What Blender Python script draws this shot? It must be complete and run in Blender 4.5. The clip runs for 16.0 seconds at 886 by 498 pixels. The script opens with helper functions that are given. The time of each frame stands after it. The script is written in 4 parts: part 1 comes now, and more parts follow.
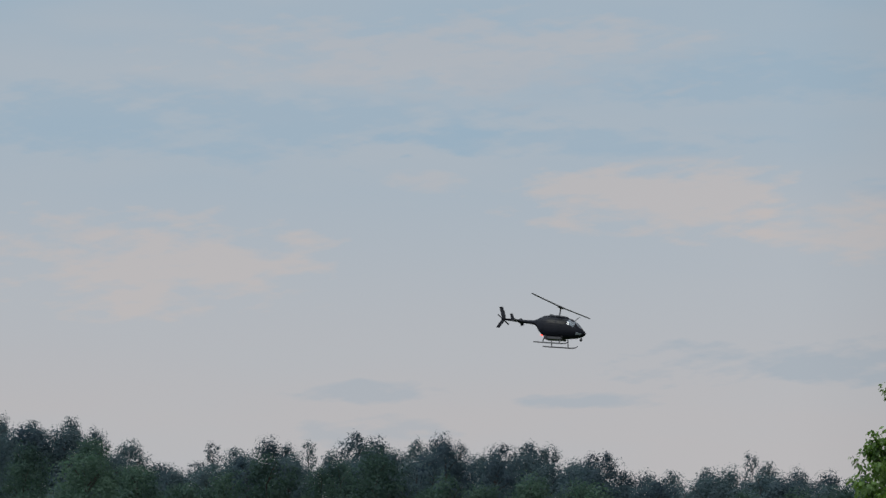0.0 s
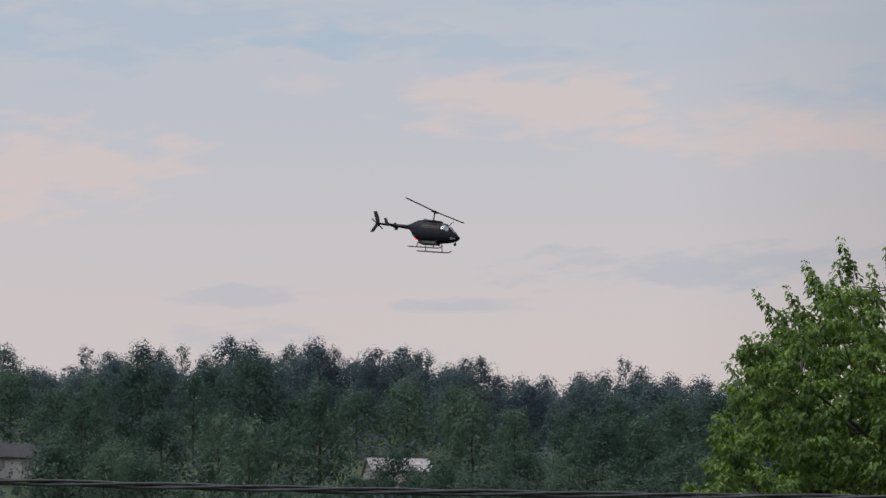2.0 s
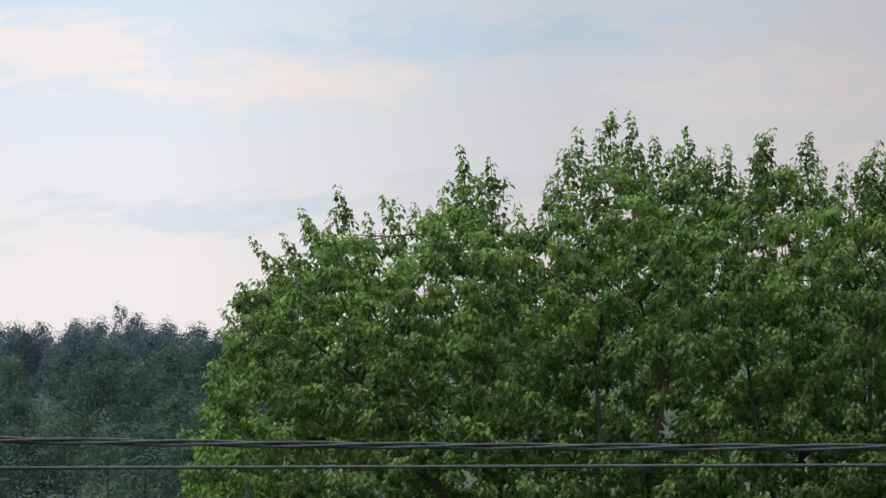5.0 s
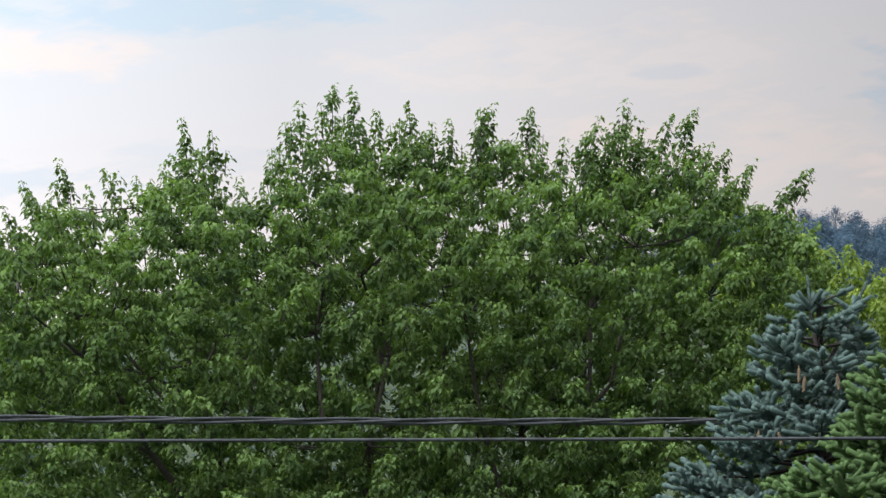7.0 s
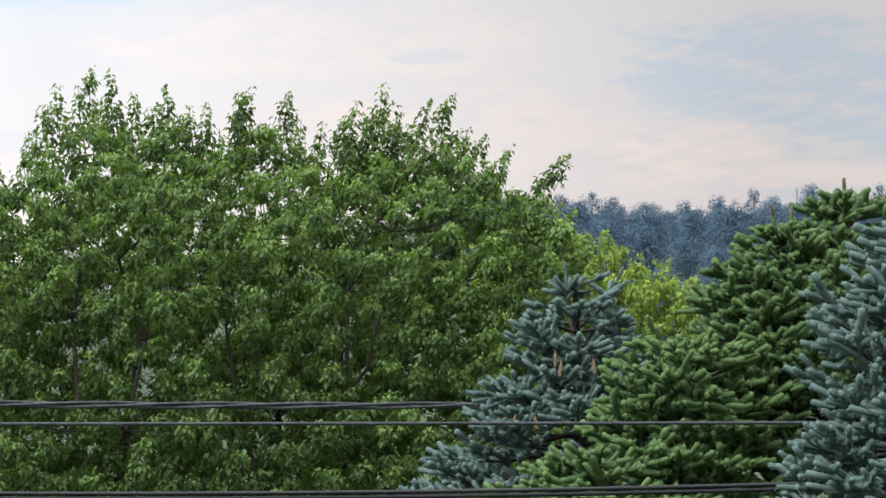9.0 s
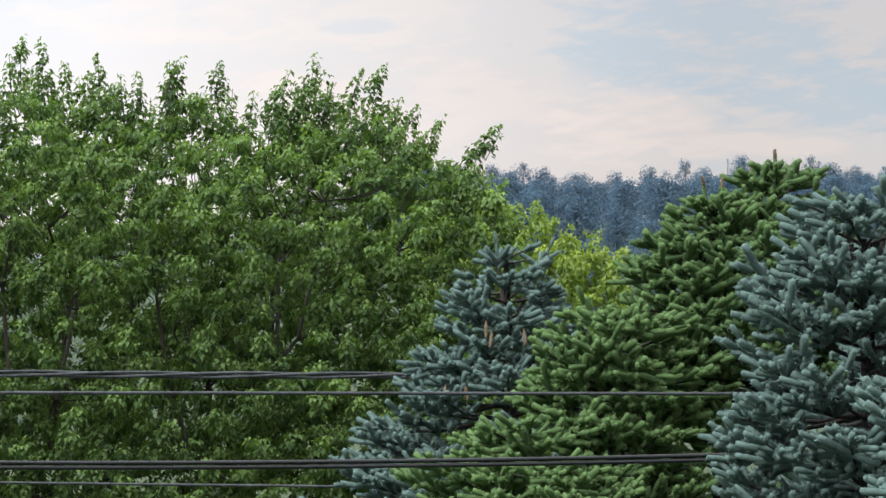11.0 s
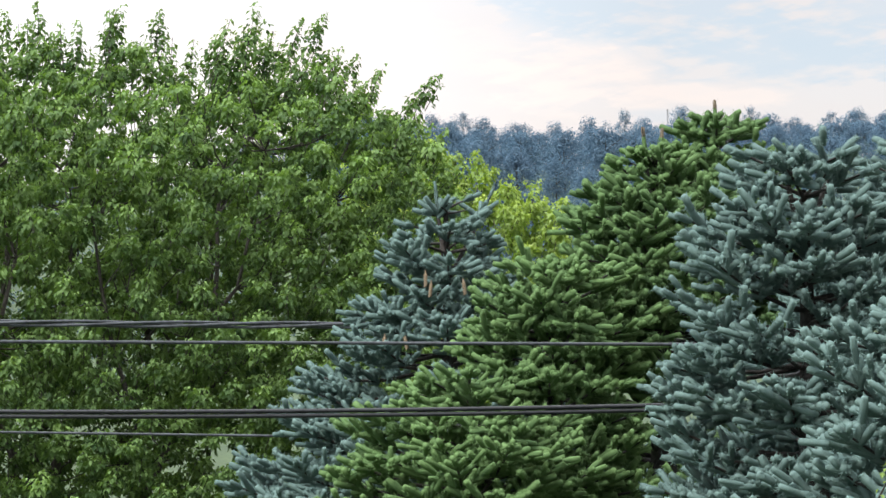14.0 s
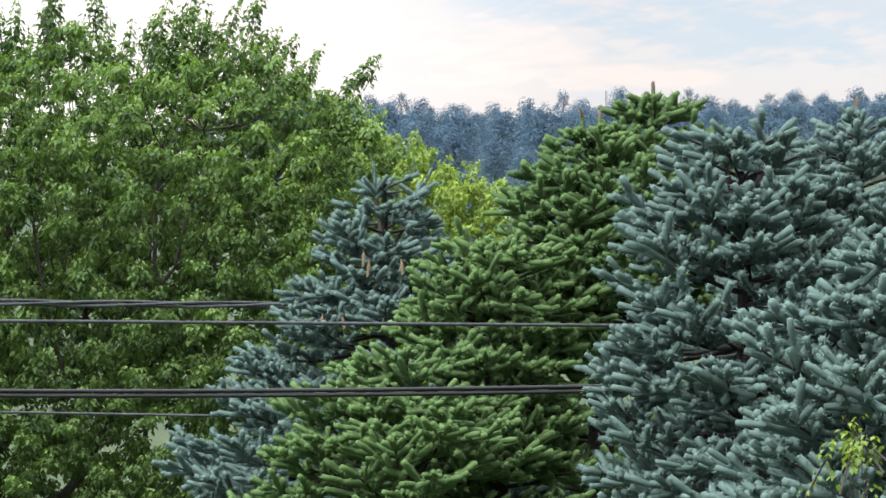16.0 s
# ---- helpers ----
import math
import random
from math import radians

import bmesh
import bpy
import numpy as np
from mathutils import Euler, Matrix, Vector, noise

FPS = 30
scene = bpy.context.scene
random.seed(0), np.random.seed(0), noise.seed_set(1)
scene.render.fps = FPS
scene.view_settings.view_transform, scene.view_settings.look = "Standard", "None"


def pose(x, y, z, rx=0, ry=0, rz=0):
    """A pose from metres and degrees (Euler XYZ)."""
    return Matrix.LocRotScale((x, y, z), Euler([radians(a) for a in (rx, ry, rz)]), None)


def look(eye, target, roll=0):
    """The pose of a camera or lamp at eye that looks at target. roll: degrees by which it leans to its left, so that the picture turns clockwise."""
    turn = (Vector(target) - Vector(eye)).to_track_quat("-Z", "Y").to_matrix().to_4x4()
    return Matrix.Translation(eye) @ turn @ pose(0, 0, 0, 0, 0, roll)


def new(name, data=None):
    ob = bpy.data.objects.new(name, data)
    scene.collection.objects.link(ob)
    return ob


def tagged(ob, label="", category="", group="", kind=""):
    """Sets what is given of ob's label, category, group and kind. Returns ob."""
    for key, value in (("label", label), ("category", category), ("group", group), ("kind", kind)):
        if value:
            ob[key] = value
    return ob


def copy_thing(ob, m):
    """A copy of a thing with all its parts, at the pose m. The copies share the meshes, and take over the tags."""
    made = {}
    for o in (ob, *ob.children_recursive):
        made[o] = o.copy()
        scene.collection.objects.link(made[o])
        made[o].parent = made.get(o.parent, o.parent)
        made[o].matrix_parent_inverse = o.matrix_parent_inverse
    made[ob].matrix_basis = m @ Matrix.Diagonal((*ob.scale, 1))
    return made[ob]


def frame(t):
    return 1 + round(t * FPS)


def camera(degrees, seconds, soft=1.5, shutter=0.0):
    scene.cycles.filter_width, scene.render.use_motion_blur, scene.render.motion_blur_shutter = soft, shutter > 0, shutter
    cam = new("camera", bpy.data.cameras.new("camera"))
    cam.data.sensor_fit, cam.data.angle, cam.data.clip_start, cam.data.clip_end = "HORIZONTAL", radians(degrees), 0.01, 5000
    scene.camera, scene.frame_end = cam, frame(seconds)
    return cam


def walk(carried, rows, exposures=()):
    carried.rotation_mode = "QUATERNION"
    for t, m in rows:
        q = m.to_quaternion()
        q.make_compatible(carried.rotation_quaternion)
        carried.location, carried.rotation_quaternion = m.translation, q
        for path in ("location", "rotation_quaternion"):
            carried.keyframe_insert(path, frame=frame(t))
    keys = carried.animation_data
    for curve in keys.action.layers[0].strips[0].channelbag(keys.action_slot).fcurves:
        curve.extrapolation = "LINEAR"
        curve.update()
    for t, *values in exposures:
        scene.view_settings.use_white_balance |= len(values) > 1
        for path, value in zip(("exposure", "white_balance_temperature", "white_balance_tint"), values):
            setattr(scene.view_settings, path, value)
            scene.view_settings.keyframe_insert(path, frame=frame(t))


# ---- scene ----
LENS = 11.19
ROTOR = 83.0
EYE = 1.6
cam = camera(LENS, 16.0, soft=1.5)
# seconds, azimuth to the right, elevation, lean (degrees): the camera turns where it stands
ROWS = [
    (0.0, 0.007, 9.150, 0.058),
    (0.5, 0.125, 8.837, 0.089),
    (1.0, 0.304, 8.340, 0.090),
    (1.5, 0.825, 8.099, 0.144),
    (2.0, 1.617, 7.935, 0.170),
    (2.5, 2.347, 7.759, 0.199),
    (3.0, 2.768, 7.623, 0.081),
    (3.5, 3.957, 7.523, 0.178),
    (4.0, 5.687, 7.423, 0.273),
    (4.2, 6.253, 7.387, 0.369),
    (6.5, 10.619, 6.912, 0.755),
    (7.0, 11.586, 6.845, 0.877),
    (7.5, 12.525, 6.769, 0.915),
    (8.0, 13.019, 6.758, 0.913),
    (8.5, 13.801, 6.681, 1.065),
    (9.0, 14.676, 6.595, 1.011),
    (11.5, 15.598, 5.989, 0.894),
    (12.0, 15.691, 5.790, 0.878),
    (12.5, 15.818, 5.774, 0.888),
    (13.0, 15.988, 5.710, 0.938),
    (13.5, 16.175, 5.611, 0.847),
    (14.0, 16.308, 5.553, 0.832),
    (14.5, 16.433, 5.491, 0.748),
    (15.0, 16.541, 5.436, 0.692),
    (15.5, 16.774, 5.354, 0.744),
    (16.0, 17.093, 5.295, 0.699),
]
EXPOSURES = [(0.0, -0.62, 6250, 6), (1.0, -0.50, 6500, 11), (2.0, -0.38, 6700, 14), (2.5, -0.28, 6650, 13), (3.5, -0.14, 6550, 11), (4.2, 0.03, 6500, 10), (6.5, 0.45, 6500, 9), (9.0, 0.78, 6600, 9), (11.5, 0.88, 6600, 8), (12.5, 1.16, 6600, 8), (16.0, 1.25, 6600, 8)]
walk(cam, [(t, pose(0, 0, EYE, 0, 0, -az) @ pose(0, 0, 0, 90 + el) @ pose(0, 0, 0, 0, 0, -lean)) for t, az, el, lean in ROWS], EXPOSURES)


def spot(az, el, d):
    """A place d metres off, by azimuth and elevation in degrees from the eye."""
    a = radians(az)
    return Vector((d * math.sin(a), d * math.cos(a), EYE + d * math.tan(radians(el))))


# ---- sky and sun ----
# evening sky of thin cloud: azimuth, elevation, half width, half height (degrees), brightness (+ lit and peach, - grey-blue)
CLOUDS = [
    (-3.7, 8.95, 2.3, 0.62, 1.0), (2.9, 9.75, 1.9, 0.5, 1.0), (5.3, 9.4, 1.5, 0.42, 0.9), (4.7, 7.7, 2.7, 0.3, -1.0),
    (-3.0, 10.75, 4.0, 0.5, -2.0), (3.5, 11.3, 3.0, 0.35, -2.0), (1.5, 10.5, 2.6, 0.22, -2.0), (8.5, 9.9, 3.0, 0.35, -2.0), (-1.0, 7.32, 1.0, 0.13, -0.8), (2.0, 7.22, 1.0, 0.1, -0.9), (-0.9, 6.82, 0.9, 0.2, -0.6), (0.0, 11.6, 3.4, 0.55, 0.55),
    (-0.1, 10.05, 0.5, 0.16, 0.5), (8.5, 8.0, 1.4, 0.25, -0.5), (6.9, 9.35, 1.2, 0.3, 0.9), (13.5, 9.2, 3.0, 0.5, 0.6), (18.9, 8.75, 2.3, 0.8, -1.4),
    (14.5, 9.05, 0.5, 0.1, -0.7), (20.6, 7.95, 2.0, 0.5, -1.3), (22.6, 8.3, 2.2, 0.8, -1.1), (18.0, 7.75, 1.1, 0.42, 1.5),
    (19.6, 7.42, 1.3, 0.2, 1.4), (15.3, 8.0, 2.4, 0.7, 0.8), (19.3, 7.2, 0.8, 0.1, -0.6), (14.9, 8.2, 0.45, 0.1, -0.5),
]
world = bpy.data.worlds.new("evening_sky")
scene.world = world
world.use_nodes = True
wn, wl = world.node_tree.nodes, world.node_tree.links
wn.clear()


def wnode(kind, **values):
    n = wn.new(kind)
    for i, v in values.items():
        n.inputs[int(i[1:])].default_value = v
    return n


def wmath(op, a, b=None, c=None, clamp=False):
    n = wn.new("ShaderNodeMath")
    n.operation, n.use_clamp = op, clamp
    for k, v in enumerate((a, b, c)):
        if v is None:
            continue
        if isinstance(v, (int, float)):
            n.inputs[k].default_value = v
        else:
            wl.new(v, n.inputs[k])
    return n.outputs[0]


def wmix(fac, a, b):
    n = wn.new("ShaderNodeMix")
    n.data_type = "RGBA"
    for k, v in ((0, fac), (6, a), (7, b)):
        if isinstance(v, (int, float)):
            n.inputs[k].default_value = v
        elif isinstance(v, tuple):
            n.inputs[k].default_value = (*v, 1)
        else:
            wl.new(v, n.inputs[k])
    return n.outputs[2]


tc = wn.new("ShaderNodeTexCoord")
sep = wn.new("ShaderNodeSeparateXYZ")
wl.new(tc.outputs["Generated"], sep.inputs[0])
az_s = wmath("MULTIPLY", wmath("ARCTAN2", sep.outputs[0], sep.outputs[1]), 57.2958)
el_s = wmath("MULTIPLY", wmath("ARCSINE", sep.outputs[2]), 57.2958)
comb = wn.new("ShaderNodeCombineXYZ")
wl.new(wmath("MULTIPLY", az_s, 0.7), comb.inputs[0])
wl.new(wmath("MULTIPLY_ADD", az_s, 0.35, wmath("MULTIPLY", el_s, 2.4)), comb.inputs[1])
nz = wn.new("ShaderNodeTexNoise")
nz.inputs["Scale"].default_value, nz.inputs["Detail"].default_value, nz.inputs["Roughness"].default_value = 1.0, 6, 0.58
wl.new(comb.outputs[0], nz.inputs["Vector"])
warp = wmath("SUBTRACT", nz.outputs["Fac"], 0.5)
comb3 = wn.new("ShaderNodeCombineXYZ")
wl.new(wmath("MULTIPLY", az_s, 1.6), comb3.inputs[0])
wl.new(wmath("MULTIPLY_ADD", az_s, -1.2, wmath("MULTIPLY", el_s, 7.0)), comb3.inputs[1])
nz3 = wn.new("ShaderNodeTexNoise")
nz3.inputs["Scale"].default_value, nz3.inputs["Detail"].default_value = 1.0, 4
wl.new(comb3.outputs[0], nz3.inputs["Vector"])
warp = wmath("MULTIPLY_ADD", wmath("SUBTRACT", nz3.outputs["Fac"], 0.5), 0.55, warp)
comb2 = wn.new("ShaderNodeCombineXYZ")
wl.new(wmath("MULTIPLY", az_s, 0.14), comb2.inputs[0])
wl.new(wmath("MULTIPLY", el_s, 0.6), comb2.inputs[1])
nz2 = wn.new("ShaderNodeTexNoise")
nz2.inputs["Scale"].default_value, nz2.inputs["Detail"].default_value = 1.0, 4
wl.new(comb2.outputs[0], nz2.inputs["Vector"])
ramp = wn.new("ShaderNodeValToRGB")
wl.new(wmath("DIVIDE", el_s, 90.0, clamp=True), ramp.inputs[0])
cr = ramp.color_ramp
cr.elements[0].position, cr.elements[0].color = 0.0, (0.68, 0.60, 0.58, 1)
cr.elements[1].position, cr.elements[1].color = 1.0, (0.90, 0.96, 1.05, 1)
for pos, col in ((0.078, (0.66, 0.60, 0.595)), (0.095, (0.60, 0.60, 0.63)), (0.118, (0.50, 0.575, 0.655)), (0.14, (0.46, 0.56, 0.66)), (0.3, (0.62, 0.70, 0.80))):
    e = cr.elements.new(pos)
    e.color = (*col, 1)
sky = ramp.outputs[0]
# paler cloud veil to the right of the helicopter's part of the sky
veil = wmath("MULTIPLY", wmath("SMOOTH_MIN", wmath("MULTIPLY_ADD", az_s, 0.07, -0.35, clamp=True), 0.8, 0.2), wmath("MULTIPLY_ADD", nz2.outputs["Fac"], 0.6, 0.5), clamp=True)
sky = wmix(veil, sky, (0.645, 0.545, 0.505))
sky = wmix(wmath("MULTIPLY_ADD", nz2.outputs["Fac"], 2.0, -0.85, clamp=True), sky, (0.62, 0.61, 0.63))
for ca, ce, cw, ch, cb in CLOUDS:
    qx = wmath("MULTIPLY_ADD", az_s, 1 / cw, -ca / cw)
    qy = wmath("MULTIPLY_ADD", el_s, 1 / ch, -ce / ch)
    q = wmath("ADD", wmath("MULTIPLY", qx, qx), wmath("MULTIPLY", qy, qy))
    q = wmath("MULTIPLY_ADD", warp, 5.0, q)
    m = wmath("MULTIPLY_ADD", q, -1.0, 1.1, clamp=True)
    m = wmath("MULTIPLY", m, (0.62 if cb > -1.5 else 0.25) * abs(cb), clamp=True)
    sky = wmix(m, sky, (0.74, 0.625, 0.58) if cb > 0 else ((0.47, 0.52, 0.585) if cb > -1.5 else (0.40, 0.535, 0.66)))
# brighter over the open hill, duller behind the spruces
dim = wmath("MULTIPLY_ADD", wmath("MULTIPLY_ADD", az_s, 1 / 5.0, -4.5 / 5.0, clamp=True), -0.29, 1.16)
dim = wmath("MULTIPLY_ADD", wmath("MULTIPLY_ADD", az_s, 1 / 8.0, -11 / 8.0, clamp=True), -0.32, dim)
# cloud is brightest overhead, as under any overcast evening
dim = wmath("MULTIPLY", dim, wmath("MULTIPLY_ADD", wmath("MULTIPLY_ADD", el_s, 1 / 45.0, -14 / 45.0, clamp=True), 1.8, 1.0))
vm = wn.new("ShaderNodeVectorMath")
vm.operation = "SCALE"
wl.new(sky, vm.inputs[0])
wl.new(dim, vm.inputs["Scale"])
sky = vm.outputs[0]
ns = wn.new("ShaderNodeTexSky")
ns.sky_type, ns.sun_disc = "NISHITA", False
ns.sun_elevation, ns.sun_rotation = radians(44), radians(-125)
bg1, bg2 = wn.new("ShaderNodeBackground"), wn.new("ShaderNodeBackground")
wl.new(ns.outputs[0], bg1.inputs[0])
bg1.inputs[1].default_value = 0.012
wl.new(sky, bg2.inputs[0])
bg2.inputs[1].default_value = 0.95
add = wn.new("ShaderNodeAddShader")
wl.new(bg1.outputs[0], add.inputs[0])
wl.new(bg2.outputs[0], add.inputs[1])
wo = wn.new("ShaderNodeOutputWorld")
wl.new(add.outputs[0], wo.inputs[0])

sun = new("sun", bpy.data.lights.new("sun", "SUN"))
sun.data.energy, sun.data.angle, sun.data.color = 2.0, radians(28), (1.0, 0.95, 0.88)
sun.matrix_world = look((0, 0, 300), Vector((0, 0, 300)) - Vector((math.sin(radians(-125)) * math.cos(radians(44)), math.cos(radians(-125)) * math.cos(radians(44)), math.sin(radians(44)))))


# ---- materials ----
def material(name, low, high, rough=0.6, scale=3.0, bump=0.2, metal=0.0, spec=0.4, tone=False, through_light=None, fine=8.0, coat=0.0, vary=0.0, relief=0.02, thin=0.4):
    """Two colours mixed by coarse and fine noise (and by each leaf's tone); through_light: colour of light that shines through a leaf."""
    m = bpy.data.materials.new(name)
    m.use_nodes = True
    n, l = m.node_tree.nodes, m.node_tree.links
    b = n["Principled BSDF"]
    tco = n.new("ShaderNodeTexCoord")
    a, f = n.new("ShaderNodeTexNoise"), n.new("ShaderNodeTexNoise")
    a.inputs["Scale"].default_value, f.inputs["Scale"].default_value = scale, scale * fine
    a.inputs["Detail"].default_value, f.inputs["Detail"].default_value = 3, 2
    l.new(tco.outputs["Object"], a.inputs["Vector"])
    l.new(tco.outputs["Object"], f.inputs["Vector"])
    s = n.new("ShaderNodeMath")
    s.operation = "ADD"
    l.new(a.outputs["Fac"], s.inputs[0])
    l.new(f.outputs["Fac"], s.inputs[1])
    r = n.new("ShaderNodeMapRange")
    r.inputs["From Min"].default_value, r.inputs["From Max"].default_value = 0.7, 1.3
    l.new(s.outputs[0], r.inputs["Value"])
    fac = r.outputs[0]
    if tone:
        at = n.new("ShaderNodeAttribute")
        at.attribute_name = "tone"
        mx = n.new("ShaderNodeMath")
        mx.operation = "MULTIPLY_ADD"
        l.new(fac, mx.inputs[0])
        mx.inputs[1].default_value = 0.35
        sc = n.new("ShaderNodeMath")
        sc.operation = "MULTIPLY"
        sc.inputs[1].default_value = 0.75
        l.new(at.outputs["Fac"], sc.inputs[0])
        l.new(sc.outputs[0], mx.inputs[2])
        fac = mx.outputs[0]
        oi = n.new("ShaderNodeObjectInfo")
        om = n.new("ShaderNodeMath")
        om.operation = "MULTIPLY_ADD"
        l.new(oi.outputs["Random"], om.inputs[0])
        om.inputs[1].default_value, om.inputs[2].default_value = vary, -vary / 2
        oa = n.new("ShaderNodeMath")
        oa.operation = "ADD"
        l.new(om.outputs[0], oa.inputs[0])
        l.new(fac, oa.inputs[1])
        fac = oa.outputs[0]
    mix = n.new("ShaderNodeMix")
    mix.data_type, mix.clamp_factor = "RGBA", True
    mix.inputs[6].default_value, mix.inputs[7].default_value = (*low, 1), (*high, 1)
    l.new(fac, mix.inputs[0])
    l.new(mix.outputs[2], b.inputs["Base Color"])
    b.inputs["Roughness"].default_value, b.inputs["Metallic"].default_value, b.inputs["Specular IOR Level"].default_value = rough, metal, spec
    b.inputs["Coat Weight"].default_value = coat
    if bump:
        bu = n.new("ShaderNodeBump")
        bu.inputs["Strength"].default_value, bu.inputs["Distance"].default_value = bump, relief
        l.new(f.outputs["Fac"], bu.inputs["Height"])
        l.new(bu.outputs[0], b.inputs["Normal"])
    if through_light:
        tr = n.new("ShaderNodeBsdfTranslucent")
        tm = n.new("ShaderNodeMix")
        tm.data_type, tm.blend_type = "RGBA", "MULTIPLY"
        tm.inputs[0].default_value = 1.0
        l.new(mix.outputs[2], tm.inputs[6])
        tm.inputs[7].default_value = (*through_light, 1)
        l.new(tm.outputs[2], tr.inputs["Color"])
        ms = n.new("ShaderNodeMixShader")
        ms.inputs[0].default_value = thin
        l.new(b.outputs[0], ms.inputs[1])
        l.new(tr.outputs[0], ms.inputs[2])
        l.new(ms.outputs[0], n["Material Output"].inputs["Surface"])
    return m


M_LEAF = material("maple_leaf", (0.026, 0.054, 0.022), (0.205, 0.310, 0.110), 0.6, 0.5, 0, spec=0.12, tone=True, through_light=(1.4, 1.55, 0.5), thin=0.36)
M_LEAF_YELLOW = material("pale_leaf", (0.11, 0.18, 0.035), (0.28, 0.37, 0.08), 0.5, 0.5, 0, tone=True, through_light=(1.5, 1.5, 0.7))
# blue lift in the upper hill's leaf colour stands in for air haze
M_LEAF_HILL_HAZED = material("hazed_hill_leaf", (0.048, 0.070, 0.094), (0.102, 0.140, 0.152), 0.8, 0.12, 0, spec=0.05, tone=True, vary=0.7, through_light=(0.9, 1.1, 1.0))
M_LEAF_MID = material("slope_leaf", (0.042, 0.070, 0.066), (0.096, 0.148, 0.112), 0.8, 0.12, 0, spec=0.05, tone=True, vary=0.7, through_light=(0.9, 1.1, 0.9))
# distance haze over the far ridge is mixed into this paler, bluer colour
M_LEAF_FAR_HAZED = material("far_hazed_hill_leaf", (0.070, 0.108, 0.152), (0.100, 0.152, 0.198), 0.8, 0.12, 0, spec=0.05, tone=True, vary=0.4, through_light=(0.9, 1.1, 1.2))
M_BARK = material("bark", (0.022, 0.019, 0.016), (0.055, 0.048, 0.042), 0.85, 6, 0.6)
M_BARK_SPRUCE = material("spruce_bark", (0.012, 0.011, 0.010), (0.030, 0.025, 0.022), 0.85, 8, 0.6)
M_BLUE = material("blue_spruce_needle", (0.072, 0.112, 0.104), (0.138, 0.204, 0.188), 0.85, 6, 0, spec=0.1, tone=True, fine=36, vary=0.2, through_light=(1.1, 1.15, 1.05), thin=0.3)
M_GREEN = material("green_spruce_needle", (0.036, 0.070, 0.034), (0.126, 0.205, 0.080), 0.85, 6, 0, spec=0.1, tone=True, fine=36, through_light=(1.15, 1.25, 0.8), thin=0.3)
M_BUD = material("bud", (0.07, 0.05, 0.035), (0.14, 0.11, 0.07), 0.7, 20, 0.3)
M_GROUND = material("meadow", (0.02, 0.036, 0.015), (0.05, 0.075, 0.028), 0.9, 0.05, 0.4, fine=30)
M_ALU = material("weathered_aluminium", (0.014, 0.016, 0.019), (0.048, 0.054, 0.062), 0.55, 4, 0.2, 0.1, spec=0.3)
M_CABLE = material("black_cable", (0.004, 0.0045, 0.006), (0.010, 0.011, 0.014), 0.5, 5, 0.1, spec=0.3)
M_HELI = material("dark_aircraft_paint", (0.005, 0.006, 0.011), (0.010, 0.011, 0.018), 0.5, 1.2, 0.0, spec=0.15)
M_HELI_METAL = material("dark_metal", (0.03, 0.03, 0.035), (0.07, 0.07, 0.075), 0.45, 5, 0.05, 0.5)
M_HELI_GREY = material("grey_panel", (0.14, 0.14, 0.15), (0.2, 0.2, 0.21), 0.5, 3, 0.05)
M_SIDING = material("white_siding", (0.36, 0.35, 0.35), (0.46, 0.45, 0.45), 0.6, 0.6, 0.1)
M_ROOF = material("dark_shingle", (0.022, 0.023, 0.028), (0.048, 0.048, 0.056), 0.85, 1.2, 0.4)
M_ROOF_PALE = material("pale_metal_roof", (0.22, 0.215, 0.22), (0.32, 0.31, 0.315), 0.6, 1.0, 0.1, 0.1)
M_BRICK = material("pale_brick", (0.30, 0.28, 0.27), (0.40, 0.38, 0.36), 0.8, 3, 0.4)


def glass(name, tint, rough=0.05):
    m = bpy.data.materials.new(name)
    m.use_nodes = True
    b = m.node_tree.nodes["Principled BSDF"]
    b.inputs["Base Color"].default_value = (*tint, 1)
    b.inputs["Roughness"].default_value, b.inputs["Specular IOR Level"].default_value = rough, 0.8
    b.inputs["Transmission Weight"].default_value = 0.35
    return m


M_GLASS = glass("tinted_glass", (0.25, 0.28, 0.32))
M_GLASS_DARK = material("dark_tinted_glass", (0.006, 0.007, 0.009), (0.011, 0.012, 0.014), 0.3, 1, 0.0, spec=0.12)
M_BEACON = material("red_lens", (0.35, 0.02, 0.015), (0.5, 0.03, 0.02), 0.25, 5, 0.0)
lamp_glow = M_BEACON.node_tree.nodes["Principled BSDF"]
lamp_glow.inputs["Emission Color"].default_value, lamp_glow.inputs["Emission Strength"].default_value = (1.0, 0.06, 0.04, 1), 4.0
M_BLADE = material("blade_grey", (0.02, 0.02, 0.022), (0.05, 0.05, 0.055), 0.5, 2, 0.0)


